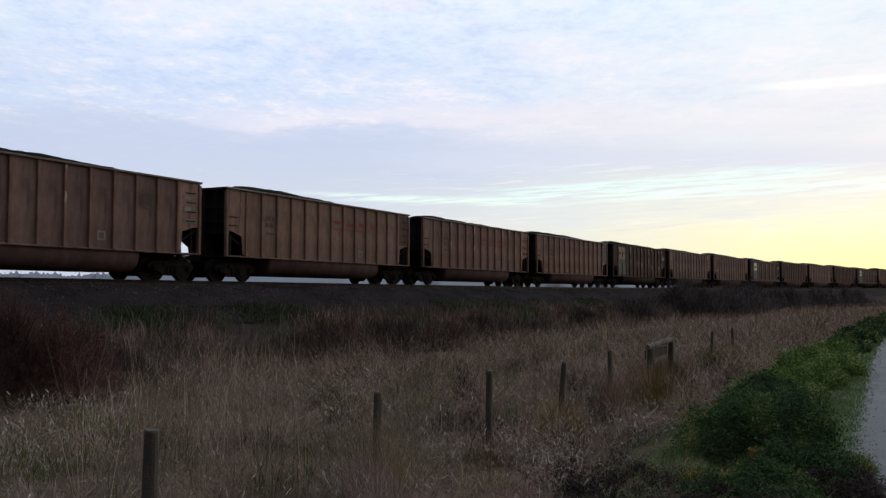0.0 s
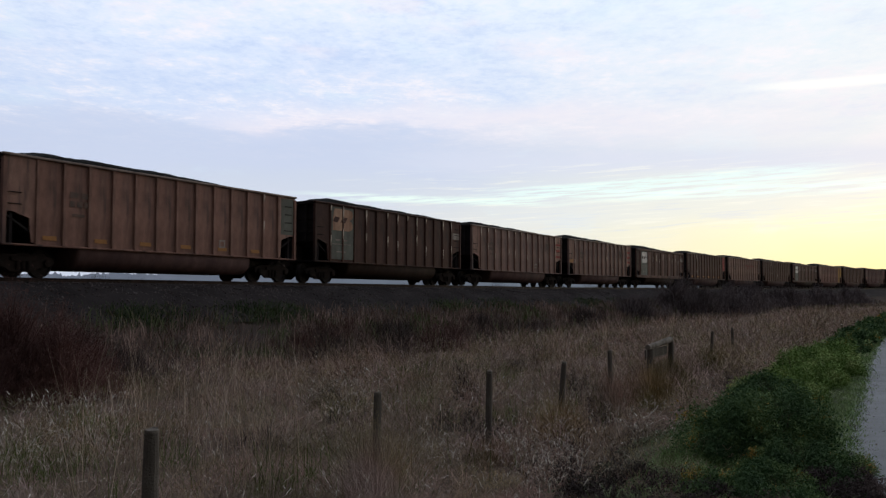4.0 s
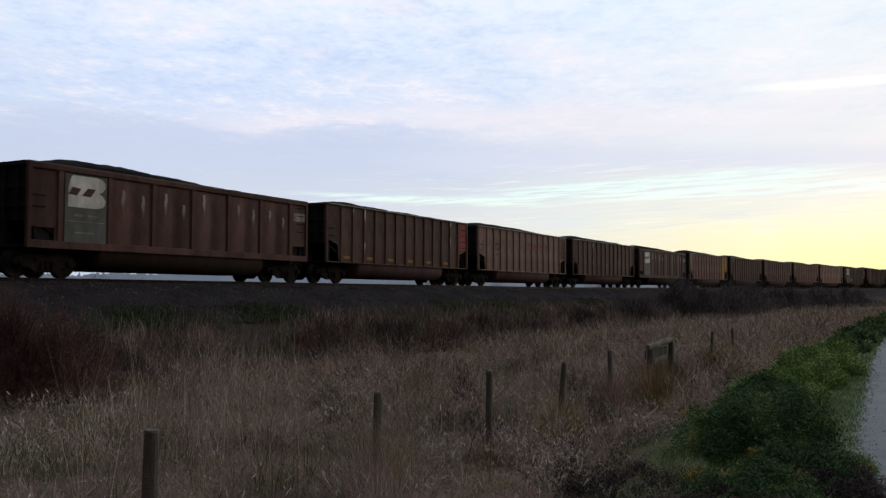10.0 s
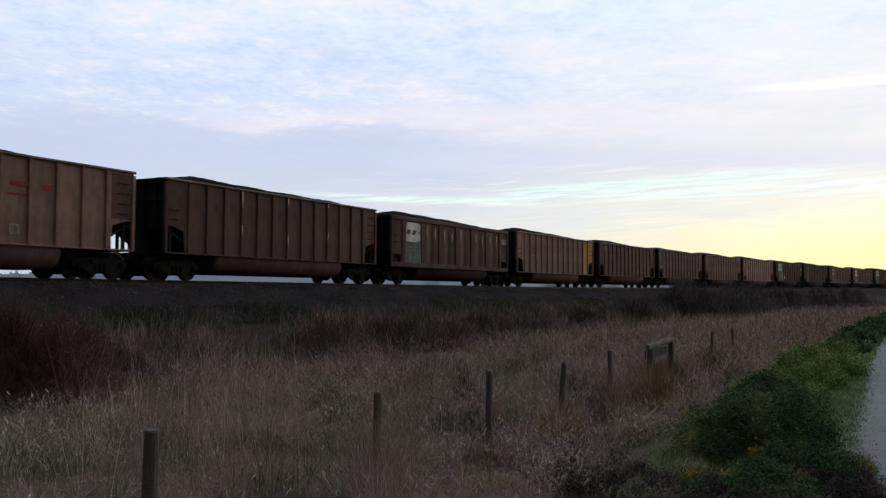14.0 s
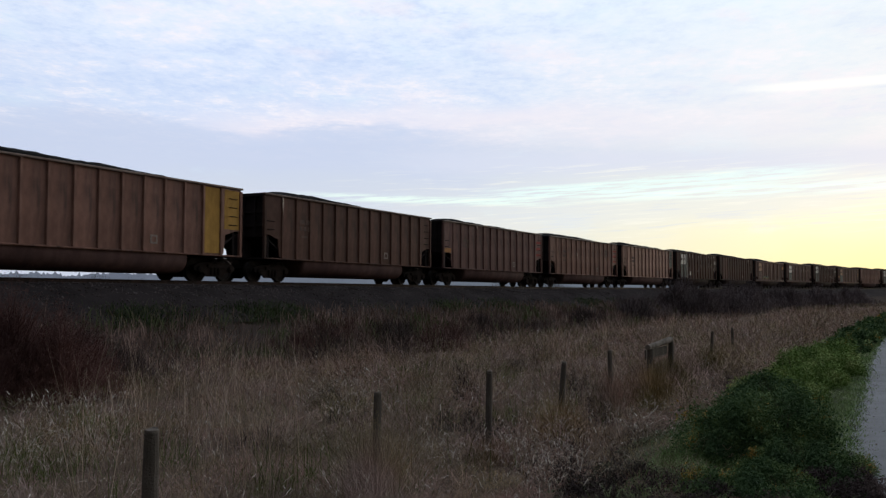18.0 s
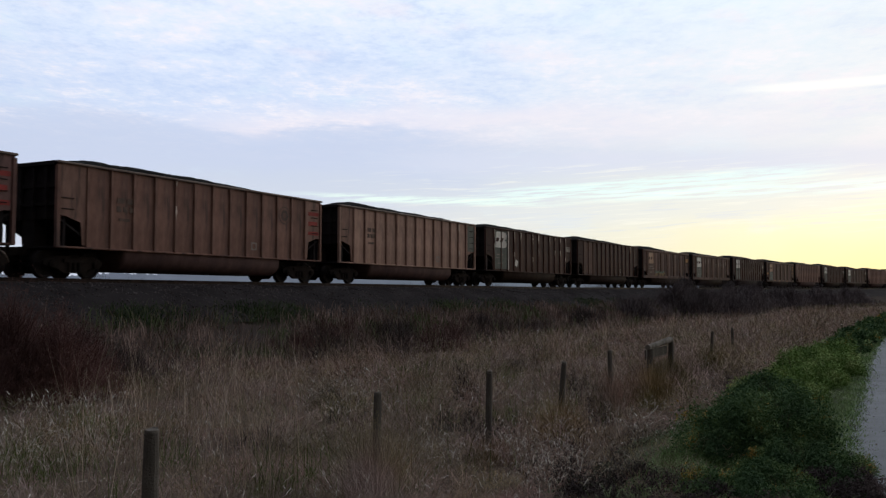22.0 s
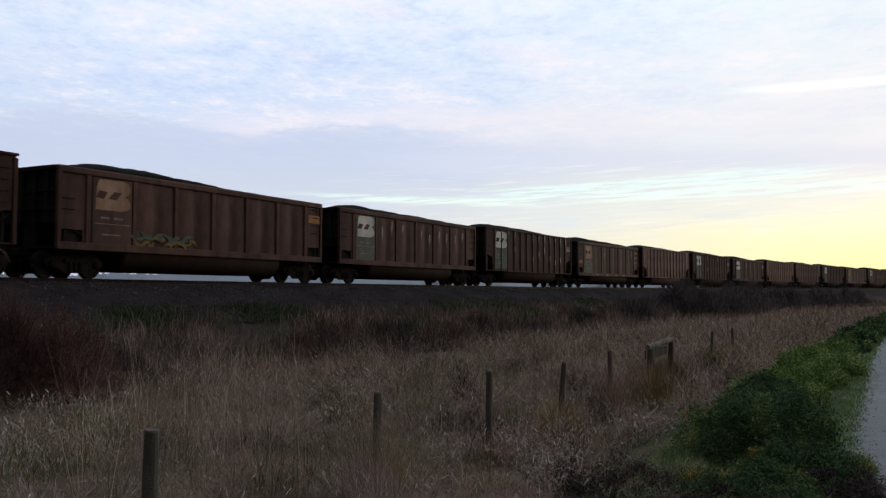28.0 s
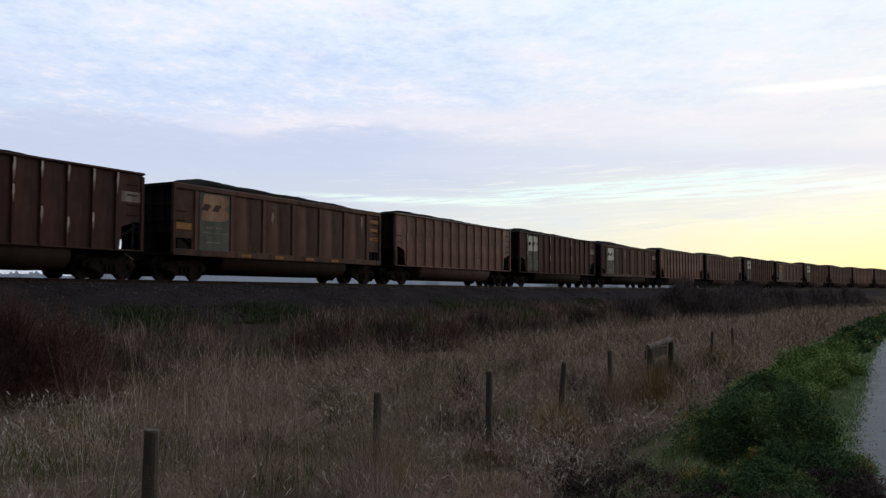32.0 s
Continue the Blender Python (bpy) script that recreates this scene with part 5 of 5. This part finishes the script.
def stems_of(rng, count, rx, ry, h, depth=3, spread=0.5):
    """Branching stems from one root area: a list of (from, to, radius) and the twig tips."""
    segs, tips = [], []
    def grow(p, d, ln, r, k):
        q = p + d * ln
        segs.append((p, q, r))
        if k == 0:
            tips.append(q)
            return
        for _ in range(rng.integers(2, 4)):
            e = d + rng.normal(0, spread, 3)
            e[2] = abs(e[2]) * 0.8 + 0.15
            e /= np.linalg.norm(e)
            grow(q, e, ln * rng.uniform(0.6, 0.9), r * 0.62, k - 1)
    for _ in range(count):
        p = np.array([rng.uniform(-0.35, 0.35) * rx, rng.uniform(-0.35, 0.35) * ry, 0.0])
        d = np.array([p[0] / rx * 1.3 + rng.normal(0, 0.2), p[1] / ry * 1.3 + rng.normal(0, 0.2), 1.0])
        d /= np.linalg.norm(d)
        grow(p, d, h * rng.uniform(0.28, 0.42), 0.012 * h, depth)
    return segs, tips


def thin_stems(name, segs, material, parent, width=1.0):
    """Stems as three-sided tapered rods in one mesh."""
    verts, faces = [], []
    for p, q, r in segs:
        p, q = Vector(p), Vector(q)
        k = (q - p).to_track_quat("Z", "Y")
        i = len(verts)
        for c, rr in ((p, r * width), (q, r * width * 0.65)):
            for j in range(3):
                verts.append(c + k @ Vector((rr * math.cos(j * 2.094), rr * math.sin(j * 2.094), 0)))
        faces += [(i + j, i + (j + 1) % 3, i + 3 + (j + 1) % 3, i + 3 + j) for j in range(3)]
    ob = sheet(name, verts, faces, material, False)
    ob.parent = parent
    return tagged(ob, kind="stuff")


def green_bush(s, o, rx, ry, h, count, leaf, material, label, seed):
    rng = np.random.default_rng(seed)
    base = tagged(new("broom_bush"), label, "bush", "bushes beside the path")
    base.matrix_world = Matrix.Translation(plan(s, o, ground_z(o) - 0.02)) @ pose(0, 0, 0, 0, 0, 90 - math.degrees(heading(s)))
    segs, tips = stems_of(rng, 14, rx, ry, h)
    thin_stems("stem", segs, M_WOOD, base, 0.8)
    # clumps of feathery leaves, loose at the rim
    lobes = []
    for _ in range(int(15 + 12 * rx)):
        a, e = rng.uniform(0, 2 * np.pi), rng.uniform(0.05, 1.0)
        k = rng.uniform(0.55, 1.0)
        lobes.append((math.cos(a) * rx * k * math.sqrt(1 - e * e * 0.8), math.sin(a) * ry * k * math.sqrt(1 - e * e * 0.8), h * (0.15 + 0.75 * e * k), rng.uniform(0.15, 0.32) * min(1.0, max(0.45, h * 1.3))))
    lobes = np.array(lobes)
    pick = rng.integers(0, len(lobes), count)
    off = rng.normal(0, 1, (count, 3))
    off /= np.linalg.norm(off, axis=1)[:, None]
    pts = lobes[pick, :3] + off * lobes[pick, 3:4] * np.abs(rng.normal(0.86, 0.24, (count, 1)))
    pts[:, 2] = np.maximum(pts[:, 2], 0.03)
    tagged(leafy("foliage", pts, leaf, material, base, seed, "", 0.3), kind="stuff")
    return base


def twig_bush(s, o, rx, ry, h, seed, label, stems=16, depth=4, width=1.0, litter=1500):
    """A leafless shrub: a few branching stems and a haze of fine twigs inside an uneven outline."""
    rng = np.random.default_rng(seed)
    base = tagged(new("bare_shrub"), label, "shrub", "bare shrubs along the bank")
    base.matrix_world = Matrix.Translation(plan(s, o, ground_z(o) - 0.05 + (lift(s) if o < 9.6 else 0.4 * lift(s)))) @ pose(0, 0, 0, 0, 0, 90 - math.degrees(heading(s)))
    # Beyond 50 m along, the paler bark paints haze over the thickets.
    bark = M_TWIG if "reddish" in label else M_HAZE_TWIG if s > 50 and o > 0 else M_DTWIG
    segs, tips = stems_of(rng, max(3, stems // 3), rx, ry, h * 0.75, 3, 0.42)
    thin_stems("stem", segs, bark, base, width * 0.6)
    n = int(litter * 1.6)
    k = max(4, stems // 2)
    cx, cy = rng.uniform(-0.75, 0.75, k) * rx, rng.uniform(-0.7, 0.7, k) * ry
    ch = h * rng.uniform(0.6, 1.08, k) * (1 - 0.45 * (cx / rx) ** 2)
    i = rng.integers(0, k, n)
    spread = 0.2 * min(rx, 1.4 * ry + 0.2 * rx)
    a, r = rng.uniform(0, 6.283, n), np.abs(rng.normal(0, 1, n)) * spread
    x, y = cx[i] + r * np.cos(a), cy[i] + r * np.sin(a)
    z = np.maximum(0, ch[i] * rng.uniform(-0.25, 0.7, n) ** 1.0 * np.exp(-0.3 * (r / spread) ** 2))
    ln = ch[i] * rng.uniform(0.2, 0.42, n)
    ob = blades("twig", x, y, z, ln, (0.004 + 0.0035 * h) * width * rng.uniform(0.5, 1.4, n), np.abs(rng.normal(0.8, 0.6, n)), bark, "fine bare twigs", "", seed + 1, 0.4, a)
    del ob["category"]
    ob.parent = base
    pts = np.stack([x, y, z + ln * rng.uniform(0.2, 1.1, n)], -1) + rng.normal(0, 0.05 * h, (n, 3))
    pts[:, 2] = np.clip(pts[:, 2], 0.03, None)
    ob = leafy("dry_leaf", np.repeat(pts, 2, 0) + rng.normal(0, 0.04 * h, (2 * n, 3)), 0.008 + 0.005 * h * width, bark, base, seed + 2)
    tagged(ob, kind="stuff")
    return base


def post(s, o, top, r, lean, seed):
    """A round weathered fence post with a worn, slightly sloping top."""
    rnd = random.Random(seed)
    z0 = ground_z(o) - 0.1
    h = top - z0
    base = tagged(new("fence_post"), "weathered grey wooden fence post in dry grass", "fence post", "old fence posts")
    base.matrix_world = Matrix.Translation(plan(s, o, z0)) @ pose(0, 0, 0, lean[0], lean[1], rnd.uniform(0, 90))
    bm = bmesh.new()
    n = 14
    rings = []
    for k in range(7):
        f = k / 6
        ring = []
        for i in range(n):
            a = 2 * math.pi * i / n
            rr = r * (1 + 0.05 * math.sin(3 * a + seed) + rnd.uniform(-0.03, 0.03)) * (1.04 - 0.07 * f) * (0.9 if k == 6 else 1)
            z = h * f + (0.02 * math.cos(a) if k >= 5 else 0)
            ring.append(bm.verts.new((rr * math.cos(a), rr * math.sin(a), z - (0.012 if k == 5 else 0))))
        rings.append(ring)
    for a, b in zip(rings, rings[1:]):
        for i in range(n):
            bm.faces.new((a[i], a[(i + 1) % n], b[(i + 1) % n], b[i]))
    bm.faces.new(rings[-1])
    part("shaft", bm, M_POST, base)
    part("post_top", softened(rod(bmesh.new(), (0, 0, h - 0.012), (0, 0, h + 0.012), r * 0.93, r * 0.88, 14), 0.004), M_LOG, base, "bleached end grain")
    return base


meadow()
for i, (s, o, top, lean) in enumerate(((0.58, 21.42, 0.65, (2, -3)), (3.19, 21.63, 0.65, (-2, 1)), (5.6, 21.68, 0.67, (0.5, 0.5)), (7.78, 21.75, 0.64, (4, -3)), (10.26, 21.74, 0.65, (-2, 2)),
                                       (18.88, 21.66, 0.65, (1, 2)), (21.43, 21.76, 0.65, (-1, -1)))):
    post(s, o, top, 0.055 if i == 0 else 0.04, lean, 20 + i)
for i, (s, o, top) in enumerate(((32.1, 10.9, 0.45), (36.0, 12.6, 0.42), (84.6, 8.4, 1.0), (88.5, 9.3, 1.0))):
    post(s, o, top, 0.05 if s < 50 else 0.1, (3, -2), 60 + i)


def fence_brace():
    """Two posts with a log on top and a grey board nailed across below it."""
    base = tagged(new("fence_brace"), "weathered wooden fence brace with a log on two posts", "fence brace")
    p, q = plan(11.85, 21.95, -0.45), plan(13.5, 21.93, -0.45)
    base.location = p
    d = q - p
    for at, h in ((Vector(), 1.06), (d, 1.12)):
        bm = rod(bmesh.new(), at, at + Vector((0.02, 0.01, h)), 0.06, 0.054, 12)
        part("post", softened(bm, 0.008), M_POST, base)
    bm = rod(bmesh.new(), -0.06 * d + Vector((0, 0, 1.09)), 1.03 * d + Vector((0, 0, 1.15)), 0.05, 0.058, 12)
    part("log", softened(bm, 0.008), M_LOG, base, "bleached grey log")
    for z in (0.98,):
        bm = box(bmesh.new(), 0.0, d.length, 0.06, 0.085, -0.085, 0.085)
        b = part("board", softened(bm, 0.004), M_POST, base)
        b.matrix_basis = Matrix.Translation((0, 0, z - 0.03)) @ pose(0, 0, 0, 0, 0, math.degrees(math.atan2(d.y, d.x)))


fence_brace()

# green bushes in a row beside the path
L_BROOM = "dark green feathery broom bush beside the path"
L_WEED = "bright green leafy weeds beside the path"
green_bush(5.8, 24.68, 0.95, 0.62, 0.66, 60000, 0.011, M_LEAF, L_BROOM, 11)
green_bush(5.2, 24.52, 0.5, 0.4, 0.42, 26000, 0.010, M_LEAF, L_BROOM, 12)
green_bush(4.7, 25.15, 0.5, 0.4, 0.32, 20000, 0.009, M_LEAF, L_BROOM, 13)
green_bush(7.9, 24.5, 1.2, 0.62, 0.58, 42000, 0.0125, M_LEAF, L_BROOM, 14)
green_bush(10.4, 24.36, 1.3, 0.64, 0.51, 36000, 0.0145, M_LEAF2, L_WEED, 15)
green_bush(12.8, 24.46, 1.3, 0.59, 0.57, 36000, 0.0155, M_LEAF2, L_WEED, 16)
green_bush(15.5, 24.5, 1.4, 0.59, 0.74, 36000, 0.017, M_LEAF2, "bright green rounded bush beside the path", 17)
green_bush(19, 24.4, 1.8, 0.55, 0.4, 13200, 0.03, M_LEAF2, L_WEED, 18)
green_bush(23.5, 24.5, 2, 0.6, 0.42, 13200, 0.033, M_LEAF, L_BROOM, 19)
green_bush(28.5, 24.5, 2.6, 0.65, 0.52, 15400, 0.036, M_LEAF, L_BROOM, 20)
green_bush(35, 24.5, 3.5, 0.7, 0.52, 15400, 0.042, M_LEAF, L_BROOM, 21)
green_bush(46, 24.6, 6, 0.8, 0.55, 17600, 0.054, M_LEAF, L_BROOM, 22)
green_bush(62, 24.6, 9, 0.9, 0.6, 17600, 0.072, M_LEAF, L_BROOM, 23)

green_bush(3.6, 24.8, 0.6, 0.45, 0.13, 18000, 0.0085, M_LEAF, "low dark green weeds at the edge of the path", 24)
green_bush(3.8, 25.05, 0.6, 0.42, 0.2, 22000, 0.0085, M_LEAF, "low dark green weeds at the edge of the path", 28)
green_bush(4.5, 25.5, 0.65, 0.3, 0.17, 22000, 0.0085, M_LEAF, "low dark green weeds at the edge of the path", 26)
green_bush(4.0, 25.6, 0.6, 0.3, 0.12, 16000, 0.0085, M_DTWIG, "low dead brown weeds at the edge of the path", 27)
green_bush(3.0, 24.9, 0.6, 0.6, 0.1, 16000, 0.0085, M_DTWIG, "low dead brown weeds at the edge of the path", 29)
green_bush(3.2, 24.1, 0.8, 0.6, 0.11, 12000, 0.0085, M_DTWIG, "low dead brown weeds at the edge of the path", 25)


# bare shrubs in the ditch before the bank
L_RED = "reddish-brown bare shrub with tangled twigs"
L_GREY = "dark leafless shrub in dry grass"
twig_bush(6.2, 12.0, 1.8, 1.4, 2.3, 31, L_RED, 30, 4, 0.8, 10000)
twig_bush(9.7, 10.5, 1.2, 1.0, 1.6, 32, L_GREY, 20, 4, 0.8, 5000)
twig_bush(8.1, 11.1, 1.5, 1.2, 2.1, 33, L_RED, 26, 4, 0.8, 9000)
twig_bush(17.2, 11, 1.6, 1.2, 1.55, 34, L_GREY, 12, 4, 0.8, 1100)
twig_bush(19, 12, 0.9, 0.8, 1.49, 35, L_GREY, 10, 4, 1.0, 900)
twig_bush(23.6, 11.8, 1.5, 1.1, 1.55, 36, L_RED, 12, 4, 0.8, 1500)
twig_bush(28.5, 10.4, 2.4, 1.2, 1.15, 37, L_GREY, 12, 4, 1.0, 1300)
twig_bush(36, 9.5, 3.5, 1.2, 1.26, 38, L_GREY, 18, 4, 1.2, 3000)
twig_bush(46, 8.8, 4, 1.3, 1.49, 39, L_GREY, 18, 4, 1.4, 3500)
twig_bush(58, 8.6, 5, 1.5, 2.21, 40, L_GREY, 20, 4, 1.5, 4000)
twig_bush(70, 9, 4.2, 2.2, 3.9, 41, "large dark bare thicket beside the bank", 30, 4, 1.3, 9000)
twig_bush(76, 10.5, 3.6, 2, 2.99, 42, "large dark bare thicket beside the bank", 30, 4, 1.3, 9000)
twig_bush(84, 9, 4.2, 2.2, 3.51, 43, "large dark bare thicket beside the bank", 26, 4, 1.4, 8000)
twig_bush(94, 8.5, 5, 2, 3.38, 44, L_GREY, 24, 4, 1.5, 6000)
twig_bush(108, 8.5, 7, 2, 3.12, 45, L_GREY, 24, 4, 1.8, 6000)
twig_bush(128, 8.5, 9, 2, 3.12, 46, L_GREY, 24, 4, 2.2, 6000)
twig_bush(150, 8.5, 11, 2, 2.86, 47, L_GREY, 24, 4, 2.6, 6000)
twig_bush(21.6, 8.6, 1.5, 1.0, 1.5, 55, L_RED, 12, 4, 0.8, 1600)
twig_bush(25.2, 8.9, 1.6, 1.1, 1.35, 56, L_GREY, 16, 4, 0.9, 3400)
twig_bush(33.6, 8.2, 1.8, 1.0, 1.2, 63, L_GREY, 16, 4, 0.9, 2800)
twig_bush(18.5, 9.0, 1.2, 0.9, 0.9, 57, "low reddish-brown bramble in dry grass", 14, 4, 1.0, 3000)
twig_bush(3.9, 25.35, 0.7, 0.4, 0.2, 58, "flattened dead stems at the edge of the path", 8, 3, 0.8, 1500)
twig_bush(4.3, 25.15, 0.6, 0.4, 0.22, 61, "flattened dead stems at the edge of the path", 8, 3, 0.8, 1800)
twig_bush(4.0, 24.1, 0.6, 0.5, 0.28, 62, "flattened dead stems at the edge of the path", 8, 3, 0.8, 1800)
twig_bush(3.6, 24.6, 0.6, 0.5, 0.25, 60, "flattened dead stems at the edge of the path", 8, 3, 0.8, 1500)
twig_bush(5.4, 25.6, 0.5, 0.2, 0.2, 59, "flattened dead stems at the edge of the path", 6, 3, 0.8, 400)
# thin dark weeds near the path
twig_bush(4.4, 23, 0.5, 0.35, 0.75, 51, "thin dark dead weed stems in the grass", 6, 3, 0.55, 160)
twig_bush(6.3, 23.2, 0.35, 0.3, 0.6, 52, "thin dark dead weed stems in the grass", 4, 3, 0.55, 90)
twig_bush(11.4, 23.4, 0.5, 0.4, 0.9, 53, "thin dark dead weed stems in the grass", 6, 3, 0.8, 260)
twig_bush(8.4, 22, 0.5, 0.4, 0.6, 54, "thin dark dead weed stems in the grass", 5, 3, 0.7, 200)

for i, (s, o, h) in enumerate(((3.8, 23.6, 0.42), (4.4, 23.4, 0.45), (3.4, 24.3, 0.35), (11.0, 21.0, 0.6), (10.2, 19.2, 0.65), (13.5, 20.0, 0.6), (16.5, 17.5, 0.7), (7.0, 18.8, 0.5), (20.5, 16.5, 0.7), (6.6, 21.2, 0.7), (7.4, 20.4, 0.65), (12.5, 18.0, 0.7), (9.0, 17.2, 0.6), (4.6, 19.0, 0.55))):
    twig_bush(s, o, 0.55, 0.45, h, 80 + i, "small dark dead weeds in the meadow", 6, 3, 0.7, 380)


def stones():
    """Loose stones on the near slope of the ballast."""
    rng = np.random.default_rng(9)
    n = 24000
    s = -8 + 75 * rng.uniform(0, 1, n) ** 1.3
    o = rng.uniform(1.45, 5.6, n)
    x, y = plans(s, o)
    z = np.interp(o, (1.35, 1.8, 2.25, 2.6, 3.1, 3.6, 4.6, 5.7), (1.88, 1.89, 1.87, 1.79, 1.68, 1.5, 1.1, 0.6))
    r = rng.uniform(0.014, 0.03, n) * np.where(rng.uniform(0, 1, n) < 0.2, 1.9, 1.0)
    oct_v = np.array([(1, 0, 0), (0, 1, 0), (-1, 0, 0), (0, -1, 0), (0, 0, 1), (0, 0, -0.6)])
    oct_f = np.array([(0, 1, 4), (1, 2, 4), (2, 3, 4), (3, 0, 4), (1, 0, 5), (2, 1, 5), (3, 2, 5), (0, 3, 5)])
    v = oct_v[None] * rng.uniform(0.6, 1.3, (n, 6, 3)) * r[:, None, None]
    a = rng.uniform(0, 6.28, n)
    c, sn = np.cos(a)[:, None], np.sin(a)[:, None]
    w = np.stack([v[..., 0] * c - v[..., 1] * sn + x[:, None], v[..., 0] * sn + v[..., 1] * c + y[:, None], v[..., 2] + z[:, None] + 0.01], -1)
    f = (oct_f[None] + 6 * np.arange(n)[:, None, None]).reshape(-1)
    me = bpy.data.meshes.new("ballast_stones")
    me.vertices.add(n * 6)
    me.vertices.foreach_set("co", w.reshape(-1))
    me.loops.add(n * 24)
    me.loops.foreach_set("vertex_index", f.astype(np.int32))
    me.polygons.add(n * 8)
    me.polygons.foreach_set("loop_start", np.arange(0, n * 24, 3, dtype=np.int32))
    me.update(calc_edges=True)
    me.materials.append(M_STONE)
    tagged(new("ballast_stones", me), "loose grey crushed stones on the bank", "stones", kind="stuff")


stones()


# ---- far off ----
def far_ridge():
    """Hazy wooded hills beyond the flats, low on the horizon behind the train."""
    verts, n = [], 900
    for i in range(n + 1):
        a = radians(-75 + 92 * i / n)
        h = 47 + 10 * min(max((math.degrees(a) + 24) / 4, 0), 1) + 4 * math.sin(i * 0.056) + 3 * math.sin(i * 0.154 + 1) + random.uniform(-3.5, 3.5) + (7 if (i * 7919) % 23 < 3 else 0)
        for z in (-3.0, h):
            verts.append((2600 * math.sin(a), 2600 * math.cos(a), z))
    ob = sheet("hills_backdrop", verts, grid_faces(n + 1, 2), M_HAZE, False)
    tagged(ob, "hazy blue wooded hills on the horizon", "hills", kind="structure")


def far_woods():
    """A dark line of conifers beyond the end of the field."""
    rng = random.Random(5)
    verts, faces = [], []
    for i in range(520):
        a = radians(rng.uniform(15, 60))
        d = rng.uniform(700, 900)
        x, y, h = d * math.sin(a), d * math.cos(a), rng.uniform(13, 20)
        for k in range(4):
            z0, z1, r = h * (0.1 + 0.18 * k), h * (0.1 + 0.18 * k) + h * 0.36, h * 0.36 * (1 - 0.13 * k)
            b = len(verts)
            for j in range(7):
                t = j * 0.8976 + rng.uniform(-0.2, 0.2)
                rr = r * rng.uniform(0.65, 1.15)
                verts.append((x + rr * math.cos(t), y + rr * math.sin(t), z0 - 0.6 + rng.uniform(-0.6, 0.6)))
            verts.append((x, y, min(z1, h) - 0.6))
            faces += [(b + j, b + (j + 1) % 7, b + 7) for j in range(7)]
        b = len(verts)
        for zz, rr in ((-1, 0.5), (h * 0.3, 0.35)):
            for j in range(5):
                verts.append((x + rr * math.cos(j * 1.2566), y + rr * math.sin(j * 1.2566), zz))
        faces += [(b + j, b + (j + 1) % 5, b + 5 + (j + 1) % 5, b + 5 + j) for j in range(5)]
    ob = sheet("far_woods", verts, faces, M_FARTREE, False)
    tagged(ob, "dark line of far conifers on the horizon", "woods", kind="stuff")


far_ridge()
far_woods()
# low scrub on the far side of the track
for s, o, rx, h, sd in ((28.5, -11.0, 2.0, 3.1, 71), (32.5, -12.0, 2.2, 2.9, 72), (24.0, -10.0, 2.5, 2.7, 73), (38.0, -13.0, 4.0, 2.8, 74), (47.0, -14.0, 5.0, 2.8, 75), (60, -9.5, 6, 3.0, 76), (72, -9.5, 6, 3.2, 77), (84, -9.5, 6, 3.3, 78), (98, -9.5, 8, 3.4, 79)):
    twig_bush(s, o, rx, 1.4, h, sd, "dark scrub beyond the railway bank", 20, 4, 1.0, 3000)


# ---- what moves ----
def motions():
    walk(CLOUDS, [(0.0, pose(9, -10, EYE)), (16.0, pose(0, 0, EYE)), (32.0, pose(-9, 10, EYE))])
    for i, ob in enumerate(TRAIN):
        rows = []
        for k in range(33):
            s = FIRST_MID + i * CAR_PITCH - train_at(k)
            rows.append((float(k), Matrix.Translation(plan(s, 0, RAIL_Z + lift(s))) @ pose(0, 0, 0, 0, -0.26 * min(max((s - 54) / 16, 0), 1), 90 - math.degrees(heading(s)))))
        walk(ob, rows)
    # every wheelset rolls alike: two sets of keys serve them all
    for axles, x in ((AXLES_A, -0.89), (AXLES_B, 0.89)):
        rows = [(f / FPS, pose(x, 0, 0.457, 0, -math.degrees(train_at(f / FPS) / 0.457), 0)) for f in range(0, 961)]
        walk(axles[0], rows)
        keys = axles[0].animation_data
        for w in axles[1:]:
            w.rotation_mode = "QUATERNION"
            w.animation_data_create()
            w.animation_data.action = keys.action
            w.animation_data.action_slot = keys.action_slot


motions()
